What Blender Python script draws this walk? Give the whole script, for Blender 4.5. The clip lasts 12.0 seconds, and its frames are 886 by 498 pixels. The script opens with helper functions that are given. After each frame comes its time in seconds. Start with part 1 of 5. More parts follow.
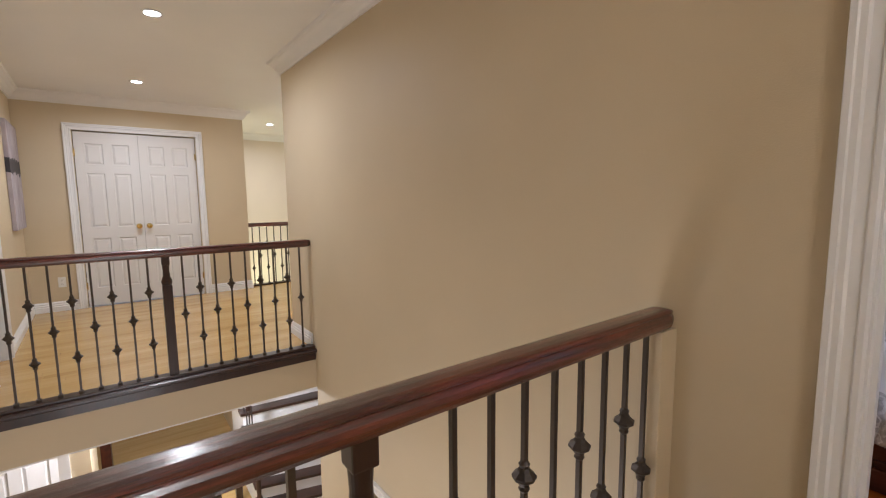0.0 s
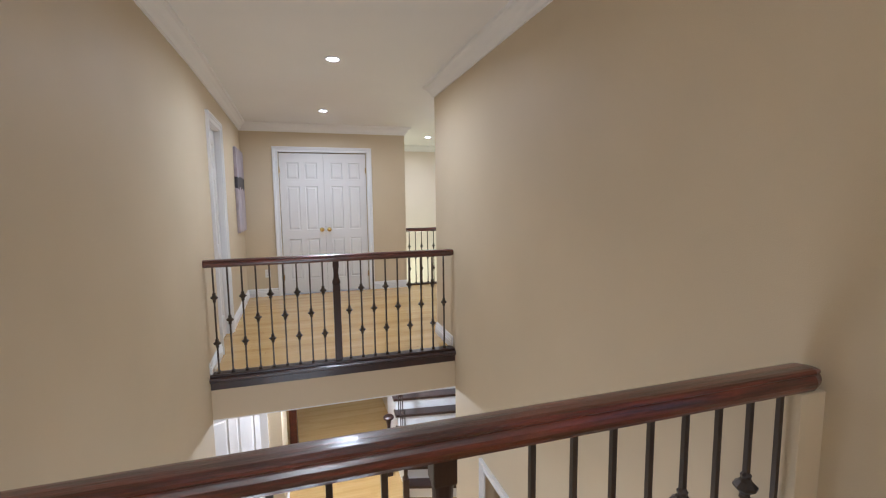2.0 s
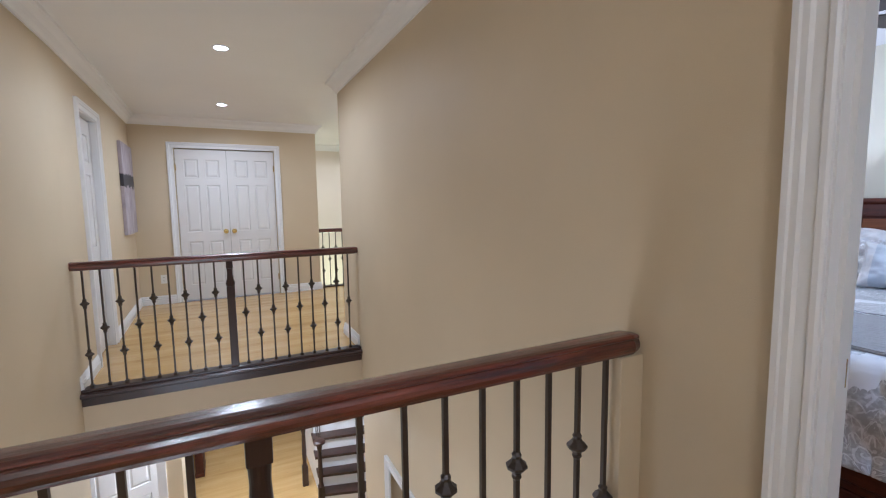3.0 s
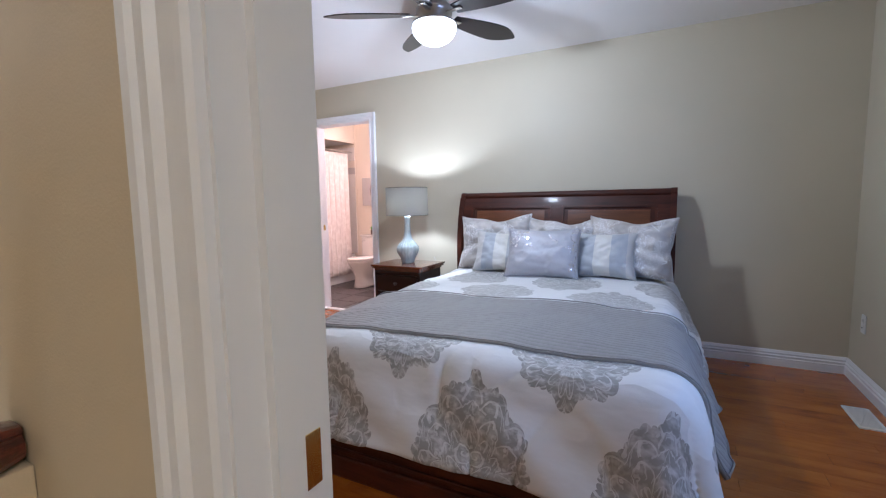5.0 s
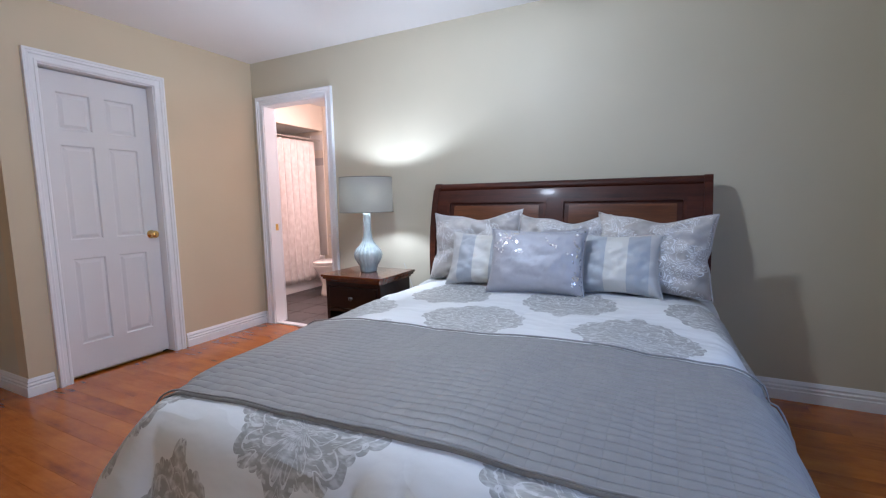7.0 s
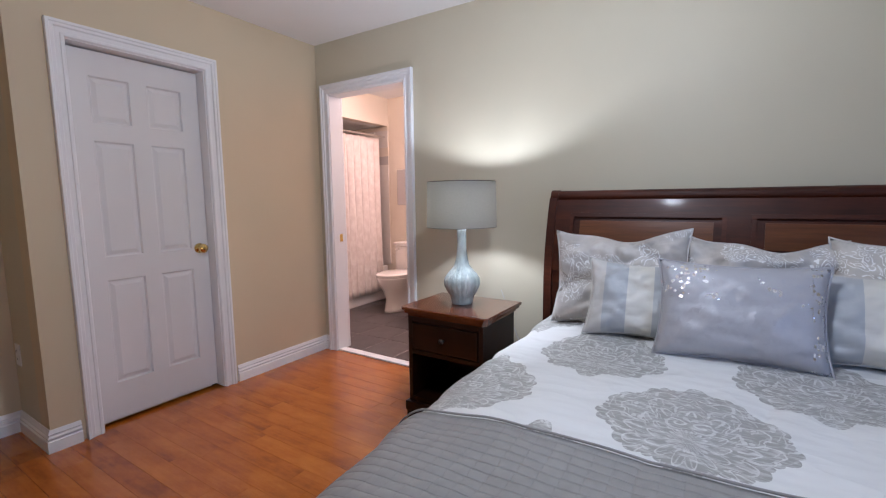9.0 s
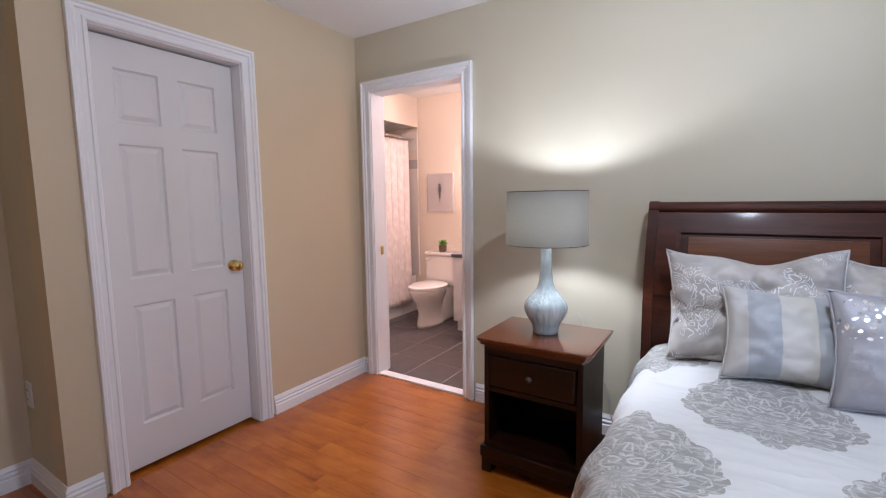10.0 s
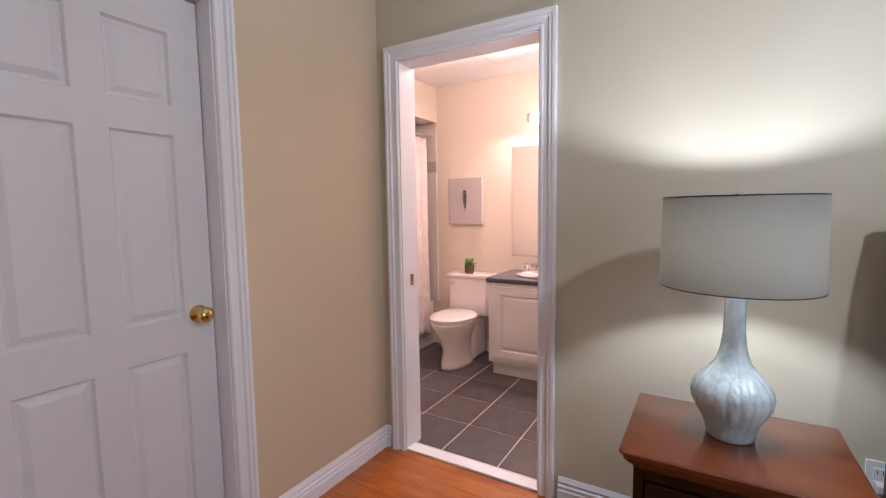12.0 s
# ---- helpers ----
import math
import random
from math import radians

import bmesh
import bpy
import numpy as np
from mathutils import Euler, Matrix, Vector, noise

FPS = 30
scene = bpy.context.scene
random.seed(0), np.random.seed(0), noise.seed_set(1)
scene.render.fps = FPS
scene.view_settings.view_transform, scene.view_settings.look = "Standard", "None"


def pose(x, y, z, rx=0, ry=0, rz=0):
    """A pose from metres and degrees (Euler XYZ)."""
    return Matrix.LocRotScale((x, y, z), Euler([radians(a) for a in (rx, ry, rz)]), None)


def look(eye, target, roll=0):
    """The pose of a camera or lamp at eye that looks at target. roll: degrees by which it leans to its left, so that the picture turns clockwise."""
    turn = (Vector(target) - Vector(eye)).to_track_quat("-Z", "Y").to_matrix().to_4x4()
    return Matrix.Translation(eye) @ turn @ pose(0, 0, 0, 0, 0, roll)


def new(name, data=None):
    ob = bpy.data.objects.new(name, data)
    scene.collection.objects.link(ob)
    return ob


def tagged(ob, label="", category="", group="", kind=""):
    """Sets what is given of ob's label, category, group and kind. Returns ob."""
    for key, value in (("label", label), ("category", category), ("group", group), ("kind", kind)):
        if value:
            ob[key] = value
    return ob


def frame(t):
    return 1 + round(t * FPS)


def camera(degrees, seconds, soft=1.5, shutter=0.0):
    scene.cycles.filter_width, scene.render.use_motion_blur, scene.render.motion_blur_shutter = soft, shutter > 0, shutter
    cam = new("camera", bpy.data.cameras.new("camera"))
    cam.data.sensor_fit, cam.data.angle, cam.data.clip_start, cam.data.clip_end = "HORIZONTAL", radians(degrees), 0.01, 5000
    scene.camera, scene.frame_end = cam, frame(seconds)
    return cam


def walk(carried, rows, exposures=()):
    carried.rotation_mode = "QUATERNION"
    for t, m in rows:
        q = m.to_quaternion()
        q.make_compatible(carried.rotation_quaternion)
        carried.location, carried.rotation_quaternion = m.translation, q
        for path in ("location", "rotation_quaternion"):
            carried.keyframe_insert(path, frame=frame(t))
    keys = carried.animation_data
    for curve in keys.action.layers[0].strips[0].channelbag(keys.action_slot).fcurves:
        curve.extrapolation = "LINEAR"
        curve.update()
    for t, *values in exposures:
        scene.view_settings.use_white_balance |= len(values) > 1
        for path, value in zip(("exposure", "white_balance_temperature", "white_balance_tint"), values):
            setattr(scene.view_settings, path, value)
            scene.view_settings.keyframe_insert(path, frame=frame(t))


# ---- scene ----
import functools

cam = camera(90.0, 12.0, soft=1.2)
PATH = [
    (0, (2.625, 1.004, 1.233), (3.816, 2.595, 1.007), -0.6),
    (0.5, (2.62, 0.967, 1.315), (3.487, 2.755, 1.092), -0.6),
    (1, (2.625, 0.917, 1.366), (3.299, 2.787, 1.147), -0.7),
    (1.5, (2.641, 0.885, 1.367), (3.238, 2.781, 1.149), -0.7),
    (2, (2.693, 0.863, 1.339), (3.276, 2.764, 1.122), -0.7),
    (2.5, (2.784, 0.817, 1.304), (3.414, 2.704, 1.093), -0.7),
    (3, (2.89, 0.768, 1.279), (3.768, 2.553, 1.074), -0.8),
    (3.5, (3.046, 0.757, 1.267), (4.279, 2.318, 1.06), -0.8),
    (3.7, (3.121, 0.775, 1.258), (4.49, 2.219, 1.055), -0.8),
    (5.3, (3.822, 0.882, 1.178), (5.608, 1.746, 0.968), -0.9),
    (5.5, (3.915, 0.9, 1.175), (5.716, 1.742, 0.961), -0.9),
    (6, (4.09, 0.96, 1.173), (5.901, 1.78, 0.953), -1.0),
    (6.5, (4.271, 1.012, 1.161), (6.08, 1.837, 0.94), -1.1),
    (7, (4.469, 1.072, 1.164), (6.244, 1.965, 0.942), -1.1),
    (8.8, (4.931, 1.655, 1.245), (6.605, 2.722, 1.006), -1.2),
    (9, (4.963, 1.757, 1.239), (6.636, 2.829, 1.013), -0.7),
    (9.5, (5.016, 1.997, 1.265), (6.696, 3.058, 1.039), -0.9),
    (10, (5.047, 2.272, 1.293), (6.724, 3.34, 1.075), -0.7),
    (10.5, (5.137, 2.513, 1.282), (6.819, 3.575, 1.079), -0.7),
    (11, (5.26, 2.728, 1.302), (6.952, 3.777, 1.111), -0.6),
    (11.5, (5.429, 2.883, 1.295), (7.13, 3.919, 1.108), -1.0),
    (12, (5.613, 3.044, 1.303), (7.322, 4.067, 1.127), -0.8),
]
EXPOSURES = [(0, 0.3, 5550, 13), (1.5, 0.3, 5150, 11), (2.5, 0.28, 4900, 10), (3.7, 0.34, 4850, 12), (5.5, 0.2, 5350, 9), (7, 0.12, 5250, 8), (9, -0.14, 5600, 10), (10.5, 0.02, 5600, 11), (12, -0.09, 5700, 11)]
walk(cam, [(t, look(eye, target, roll)) for t, eye, target, roll in PATH], EXPOSURES)

# ---- world, sky and lamps ----
world = bpy.data.worlds.new("world")
scene.world = world
world.use_nodes = True
wn = world.node_tree.nodes
sky = wn.new("ShaderNodeTexSky")
sky.sky_type, sky.sun_disc, sky.sun_elevation, sky.sun_rotation = "NISHITA", False, radians(12), radians(200)
world.node_tree.links.new(sky.outputs[0], wn["Background"].inputs[0])
wn["Background"].inputs[1].default_value = 0.1


def area_lamp(name, where, size, watts, colour, turn=(0, 0, 0), spread=180, shape="SQUARE", size_y=None):
    d = bpy.data.lights.new(name, "AREA")
    d.energy, d.color, d.size, d.shape, d.spread = watts, colour, size, shape, radians(spread)
    if size_y:
        d.size_y = size_y
    ob = new(name, d)
    ob.matrix_world = pose(*where, *turn)
    return ob


def point_lamp(name, where, radius, watts, colour):
    d = bpy.data.lights.new(name, "POINT")
    d.energy, d.color, d.shadow_soft_size = watts, colour, radius
    ob = new(name, d)
    ob.location = where
    return ob


WARM, COOL, DAY = (1.0, 0.93, 0.83), (0.97, 0.97, 1.0), (0.44, 0.60, 1.0)
# the last downlight is unseen, added behind the camera to fill the landing
POTS = [(2.94, 4.52), (2.94, 6.56), (4.77, 8.45), (2.6, -0.35)]
for px, py in POTS:
    area_lamp("downlight_beam", (px, py, 2.425), 0.09, 6 if py < 0 else 14, WARM, spread=165, shape="DISK")
# unseen fill lamps, added to brighten the foyer, void, corridor and landing
point_lamp("foyer_fill", (3.1, 6.4, -0.62), 0.12, 105, WARM)
point_lamp("void_fill", (2.5, 2.1, -1.0), 0.5, 40, WARM)
point_lamp("corridor_fill", (5.4, 6.2, 2.2), 0.12, 16, WARM)
point_lamp("landing_fill", (2.7, -0.7, 2.25), 0.15, 20, WARM)
area_lamp("stairwell_light", (4.75, 8.9, -0.6), 0.5, 14, (1.0, 0.95, 0.55), turn=(180, 0, 0), shape="DISK")
area_lamp("window_daylight", (5.1, -0.25, 1.5), 1.1, 8, DAY, turn=(72, 0, -30), spread=110, shape="RECTANGLE", size_y=1.1)
point_lamp("fan_bulb", (6.05, 2.13, 2.185), 0.05, 50, COOL)
point_lamp("table_lamp_bulb", (7.05, 2.972, 1.235), 0.03, 22, (0.98, 0.97, 1.0))
area_lamp("vanity_light_glow", (9.14, 4.25, 2.06), 0.12, 28, (1.0, 0.67, 0.57), turn=(0, 50, 0), shape="RECTANGLE", size_y=0.5)
# unseen lamp without a fitting, added to brighten the bathroom
point_lamp("bath_fill", (8.3, 4.2, 2.30), 0.08, 23, (1.0, 0.67, 0.57))


# ---- materials ----
def material(name, colour, rough=0.5, metal=0.0, coat=0.0, spec=None, build=None):
    m = bpy.data.materials.new(name)
    m.use_nodes = True
    t = m.node_tree
    p = t.nodes["Principled BSDF"]
    p.inputs["Base Color"].default_value = (*colour, 1)
    p.inputs["Roughness"].default_value = rough
    p.inputs["Metallic"].default_value = metal
    p.inputs["Coat Weight"].default_value = coat
    p.inputs["Coat Roughness"].default_value = 0.12
    if spec is not None:
        p.inputs["Specular IOR Level"].default_value = spec
    if build:
        build(t, p)
    return m


def node(t, kind, **sockets):
    n = t.nodes.new("ShaderNode" + kind)
    for k, v in sockets.items():
        k = k.replace("_", " ")
        if k in n.inputs:
            n.inputs[k].default_value = v
    return n


def coords(t, kind="Object", scale=(1, 1, 1), turn=(0, 0, 0)):
    c, m = t.nodes.new("ShaderNodeTexCoord"), t.nodes.new("ShaderNodeMapping")
    m.inputs["Scale"].default_value = scale
    m.inputs["Rotation"].default_value = [radians(a) for a in turn]
    t.links.new(c.outputs[kind], m.inputs[0])
    return m.outputs[0]


def noise_of(t, vector, scale, detail=3, rough=0.5):
    n = node(t, "TexNoise", Scale=scale, Detail=detail, Roughness=rough)
    t.links.new(vector, n.inputs["Vector"])
    return n.outputs["Fac"]


def math_of(t, op, a, b=None, c=None):
    n = t.nodes.new("ShaderNodeMath")
    n.operation = op
    for i, v in enumerate((a, b, c)):
        if v is None:
            continue
        if isinstance(v, (int, float)):
            n.inputs[i].default_value = v
        else:
            t.links.new(v, n.inputs[i])
    return n.outputs[0]


def ramp_of(t, fac, stops):
    r = t.nodes.new("ShaderNodeValToRGB")
    while len(r.color_ramp.elements) < len(stops):
        r.color_ramp.elements.new(0.5)
    for e, (at, col) in zip(r.color_ramp.elements, stops):
        e.position, e.color = at, (*col, 1)
    t.links.new(fac, r.inputs[0])
    return r.outputs[0]


def mix_of(t, fac, a, b):
    n = t.nodes.new("ShaderNodeMix")
    n.data_type = "RGBA"
    for i, v in ((0, fac), (6, a), (7, b)):
        if isinstance(v, (int, float)):
            n.inputs[i].default_value = v
        elif isinstance(v, tuple):
            n.inputs[i].default_value = (*v, 1)
        else:
            t.links.new(v, n.inputs[i])
    return n.outputs[2]


def bump_of(t, p, height, strength, distance):
    b = node(t, "Bump", Strength=strength, Distance=distance)
    t.links.new(height, b.inputs["Height"])
    t.links.new(b.outputs[0], p.inputs["Normal"])


def paint(name, a, b, rough=0.55, grain=0.25):
    """Rolled wall paint: slight unevenness in tone and an orange-peel relief."""
    def build(t, p):
        v = coords(t)
        t.links.new(ramp_of(t, noise_of(t, v, 1.3, 4), [(0.3, a), (0.7, b)]), p.inputs["Base Color"])
        t.links.new(math_of(t, "MULTIPLY_ADD", noise_of(t, v, 3, 2), 0.15, rough - 0.07), p.inputs["Roughness"])
        bump_of(t, p, noise_of(t, v, 260, 3), grain, 0.002)
    return material(name, a, rough, build=build)


def wood(name, dark, mid, light, along="Y", rough=0.3, coat=0.3, scale=1.0, vary=0.35, grain=1.0, blotch=0.0, worn=0.0):
    """Stained wood with grain along one axis, varied from piece to piece; blotch: clouded figure, worn: an uneven lacquer."""
    def build(t, p):
        s = [14 * scale] * 3
        s["XYZ".index(along)] = 0.9 * scale
        v = coords(t, scale=tuple(s))
        info = t.nodes.new("ShaderNodeObjectInfo")
        add = t.nodes.new("ShaderNodeVectorMath")
        add.operation = "ADD"
        off = t.nodes.new("ShaderNodeCombineXYZ")
        r = math_of(t, "MULTIPLY", info.outputs["Random"], 60)
        for i in range(3):
            t.links.new(r, off.inputs[i])
        t.links.new(v, add.inputs[0])
        t.links.new(off.outputs[0], add.inputs[1])
        w = noise_of(t, add.outputs[0], 1.0, 6, 0.6)
        fine = noise_of(t, add.outputs[0], 7.0, 4, 0.7)
        f = math_of(t, "MULTIPLY_ADD", fine, 0.35, math_of(t, "MULTIPLY", w, 0.75))
        geo = t.nodes.new("ShaderNodeNewGeometry")
        rr = math_of(t, "ADD", info.outputs["Random"], geo.outputs["Random Per Island"])
        rr = math_of(t, "FRACT", rr)
        f = math_of(t, "ADD", f, math_of(t, "MULTIPLY", math_of(t, "SUBTRACT", rr, 0.5), vary))
        if blotch:
            s2 = [9.0] * 3
            s2["XYZ".index(along)] = 5.0
            cloud = noise_of(t, coords(t, scale=tuple(s2)), 1.0, 5, 0.62)
            f = math_of(t, "MULTIPLY_ADD", math_of(t, "SUBTRACT", cloud, 0.5), blotch, f)
        if worn:
            s3 = [160.0] * 3
            s3["XYZ".index(along)] = 9.0
            lac = node(t, "Bump", Strength=worn, Distance=0.002)
            t.links.new(noise_of(t, coords(t, scale=tuple(s3)), 1.0, 4, 0.6), lac.inputs["Height"])
            t.links.new(lac.outputs[0], p.inputs["Coat Normal"])
            p.inputs["Coat Roughness"].default_value = 0.13
        t.links.new(ramp_of(t, f, [(0.25, dark), (0.52, mid), (0.85, light)]), p.inputs["Base Color"])
        t.links.new(math_of(t, "MULTIPLY_ADD", w, 0.15, rough - 0.06), p.inputs["Roughness"])
        bump_of(t, p, f, 0.12 * grain, 0.002)
    return material(name, mid, rough, coat=coat, spec=0.5 if coat > 0.12 else 0.3, build=build)


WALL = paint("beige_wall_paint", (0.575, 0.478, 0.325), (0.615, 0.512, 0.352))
WALL_BED = paint("greige_wall_paint", (0.525, 0.482, 0.365), (0.56, 0.515, 0.392))
WALL_BATH = paint("cream_wall_paint", (0.72, 0.64, 0.54), (0.76, 0.68, 0.57))
CEILING = paint("ceiling_paint", (0.83, 0.82, 0.81), (0.86, 0.85, 0.84), 0.8, 0.4)
TRIM = paint("white_trim_paint", (0.76, 0.76, 0.77), (0.80, 0.80, 0.81), 0.35, 0.06)
DOOR = paint("white_door_paint", (0.68, 0.67, 0.67), (0.72, 0.71, 0.71), 0.38, 0.10)
OAK = wood("honey_oak_floor", (0.36, 0.21, 0.070), (0.49, 0.315, 0.115), (0.60, 0.42, 0.18), "X", 0.22, 0.4, 0.6, vary=0.12)
CHERRY = wood("cherry_floor", (0.18, 0.040, 0.003), (0.35, 0.093, 0.007), (0.48, 0.155, 0.016), "Y", 0.22, 0.35, 0.6, vary=0.14, blotch=0.75)
RAILWOOD = wood("mahogany_handrail", (0.006, 0.0015, 0.001), (0.060, 0.0095, 0.006), (0.26, 0.045, 0.022), "X", 0.30, 1.0, 4.0, vary=0.02, grain=6, worn=0.4)
DARKWOOD = wood("dark_stained_wood", (0.012, 0.006, 0.005), (0.028, 0.012, 0.009), (0.06, 0.022, 0.014), "Z", 0.38, 0.15, vary=0.1)
BEDWOOD = wood("cherry_furniture", (0.014, 0.003, 0.001), (0.048, 0.0095, 0.0032), (0.11, 0.026, 0.008), "Y", 0.44, 0.08, vary=0.1, blotch=0.4)
# the nightstand body's shade, away from its lamp, is put into this colour
STANDSHADE = wood("shaded_cherry_nightstand", (0.003, 0.0008, 0.0004), (0.010, 0.0024, 0.0010), (0.028, 0.0075, 0.0028), "Y", 0.36, 0.10, vary=0.1, blotch=0.3)
PANELWOOD = wood("cherry_panel", (0.04, 0.010, 0.003), (0.12, 0.036, 0.010), (0.24, 0.085, 0.024), "Y", 0.3, 0.3, vary=0.1)
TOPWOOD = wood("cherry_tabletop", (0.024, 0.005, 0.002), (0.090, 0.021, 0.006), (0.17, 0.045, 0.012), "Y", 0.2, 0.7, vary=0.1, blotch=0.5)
IRON = material("wrought_iron", (0.075, 0.06, 0.052), 0.42, 0.6)
BRASS = material("polished_brass", (0.72, 0.54, 0.20), 0.15, 1.0)
CHROME = material("chrome", (0.75, 0.75, 0.76), 0.12, 1.0)
PORCELAIN = material("white_porcelain", (0.78, 0.74, 0.70), 0.12, coat=0.5)
PLASTIC = material("white_plastic", (0.75, 0.75, 0.73), 0.35)
# black put in for the shade of closed closets and socket slots
DARK = material("gap_shade", (0.01, 0.01, 0.01), 0.8)
GROUT = material("grout", (0.62, 0.58, 0.55), 0.9)
MIRROR = material("mirror_glass", (0.9, 0.9, 0.9), 0.02, 1.0)
COUNTER = material("slate_laminate", (0.07, 0.075, 0.10), 0.3)


def _tile(t, p):
    v = coords(t)
    info = t.nodes.new("ShaderNodeObjectInfo")
    f = math_of(t, "MULTIPLY_ADD", info.outputs["Random"], 0.3, noise_of(t, v, 9, 5))
    t.links.new(ramp_of(t, f, [(0.4, (0.055, 0.046, 0.048)), (0.9, (0.095, 0.08, 0.08))]), p.inputs["Base Color"])
    bump_of(t, p, noise_of(t, v, 60, 3), 0.2, 0.002)


TILE = material("slate_grey_tile", (0.13, 0.11, 0.11), 0.4, build=_tile)


def _glow(name, colour, strength):
    def build(t, p):
        p.inputs["Emission Color"].default_value = (*colour, 1)
        p.inputs["Emission Strength"].default_value = strength
    return material(name, colour, 0.4, build=build)


POT_GLOW = _glow("downlight_lens", (1.0, 0.96, 0.92), 30)
BOWL_GLOW = _glow("fan_bowl_glass", (0.96, 0.98, 1.0), 5)
SHADE_GLASS = _glow("vanity_lamp_glass", (1.0, 0.85, 0.75), 6)


def _damask(t, p, base, fig, lattice=(0.65, 0.93), wide=0.228, tall=0.262):
    """Large palmette medallions in two offset rows: fans of curled leaves round a scrolled heart, woven with a sheen."""
    M = functools.partial(math_of, t)
    uv = t.nodes.new("ShaderNodeTexCoord").outputs["UV"]
    sep = t.nodes.new("ShaderNodeSeparateXYZ")
    t.links.new(uv, sep.inputs[0])
    local = []
    for ox, oy in ((0.0, 0.0), (0.5, 0.5)):
        x = M("SUBTRACT", M("FRACT", M("ADD", M("DIVIDE", sep.outputs[0], lattice[0]), ox)), 0.5)
        y = M("SUBTRACT", M("FRACT", M("ADD", M("DIVIDE", sep.outputs[1], lattice[1]), oy)), 0.5)
        x, y = M("ABSOLUTE", M("MULTIPLY", x, lattice[0] / wide)), M("MULTIPLY", y, lattice[1] / tall)
        local.append((x, y, M("ADD", M("MULTIPLY", x, x), M("MULTIPLY", y, y))))
    near = M("LESS_THAN", local[1][2], local[0][2])
    x, y = [M("ADD", local[0][i], M("MULTIPLY", near, M("SUBTRACT", local[1][i], local[0][i]))) for i in (0, 1)]
    pos = t.nodes.new("ShaderNodeCombineXYZ")
    t.links.new(x, pos.inputs[0])
    t.links.new(y, pos.inputs[1])
    wob = M("MULTIPLY", M("SUBTRACT", noise_of(t, pos.outputs[0], 3.0, 3), 0.5), 1.0)
    # outline: narrower towards the pointed top, a small tail at the foot, lobes with toothed edges
    xs = M("MULTIPLY", x, M("MULTIPLY_ADD", M("MAXIMUM", y, 0.0), 0.42, 0.93))
    r = M("SQRT", M("ADD", M("MULTIPLY", xs, xs), M("MULTIPLY", y, y)))
    a = M("ARCTAN2", xs, y)
    lobes = M("POWER", M("ABSOLUTE", M("COSINE", M("MULTIPLY", a, 5.0))), 0.6)
    teeth = M("POWER", M("ABSOLUTE", M("SINE", M("MULTIPLY_ADD", wob, 2.0, M("MULTIPLY", a, 15.0)))), 0.7)
    top = M("MAXIMUM", M("MULTIPLY_ADD", a, -4.2, 1.0), 0.0)
    foot = M("MAXIMUM", M("MULTIPLY_ADD", M("SUBTRACT", 3.1416, a), -6.0, 1.0), 0.0)
    edge = M("MULTIPLY_ADD", lobes, 0.13, M("MULTIPLY_ADD", teeth, 0.055, 0.79))
    edge = M("MULTIPLY_ADD", top, 0.10, M("MULTIPLY_ADD", foot, 0.15, edge))
    inside = M("GREATER_THAN", edge, r)
    # leaves fan out from below the heart and lie over one another like scales, each split by curved veins
    yb = M("ADD", y, 0.42)
    d = M("SQRT", M("ADD", M("MULTIPLY", x, x), M("MULTIPLY", yb, yb)))
    b = M("ARCTAN2", x, yb)
    fan = M("MULTIPLY_ADD", b, 6.6, M("MULTIPLY_ADD", d, 2.2, M("MULTIPLY", wob, 2.4)))
    arch = M("ABSOLUTE", M("SINE", fan))
    lift = M("ADD", M("MULTIPLY_ADD", arch, -0.75, M("MULTIPLY", d, 4.3)), M("MULTIPLY", wob, 1.1))
    ring = M("FLOOR", lift)
    rim = M("FRACT", lift)
    rim_line = M("LESS_THAN", rim, 0.11)
    petal = M("ABSOLUTE", M("SINE", M("MULTIPLY_ADD", ring, 1.5708, fan)))
    petal_line = M("MULTIPLY", M("LESS_THAN", petal, 0.16), M("GREATER_THAN", rim, 0.3))
    vein = M("ABSOLUTE", M("SINE", M("ADD", M("MULTIPLY", fan, 3.0), M("MULTIPLY", rim, 2.6))))
    vein_line = M("MULTIPLY", M("LESS_THAN", vein, 0.25), M("GREATER_THAN", rim, 0.5))
    # scrolled heart and small blossoms
    hx, hy = M("ADD", M("SUBTRACT", x, 0.15), M("MULTIPLY", wob, 0.3)), M("ADD", y, 0.12)
    hd = M("SQRT", M("ADD", M("MULTIPLY", hx, hx), M("MULTIPLY", hy, hy)))
    turn = M("FRACT", M("ADD", M("MULTIPLY", hd, 11.0), M("DIVIDE", M("ARCTAN2", hy, hx), 6.2832)))
    curl = M("MULTIPLY", M("LESS_THAN", turn, 0.30), M("LESS_THAN", hd, 0.13))
    heart = M("LESS_THAN", hd, 0.13)
    dots = node(t, "TexVoronoi", Scale=5.5, Randomness=0.8)
    t.links.new(pos.outputs[0], dots.inputs["Vector"])
    blossom = M("MULTIPLY", M("LESS_THAN", dots.outputs["Distance"], 0.17), M("GREATER_THAN", dots.outputs["Distance"], 0.05))
    lines = M("MAXIMUM", M("MAXIMUM", rim_line, petal_line), M("MULTIPLY", vein_line, 0.75))
    lines = M("MULTIPLY", lines, M("SUBTRACT", 1.0, heart))
    lines = M("MAXIMUM", M("MAXIMUM", lines, curl), blossom)
    m = M("MULTIPLY", inside, M("MULTIPLY_ADD", M("MULTIPLY", lines, M("MULTIPLY_ADD", noise_of(t, pos.outputs[0], 9.0, 2), 1.5, 0.1)), -0.72, 1.0))
    v = coords(t)
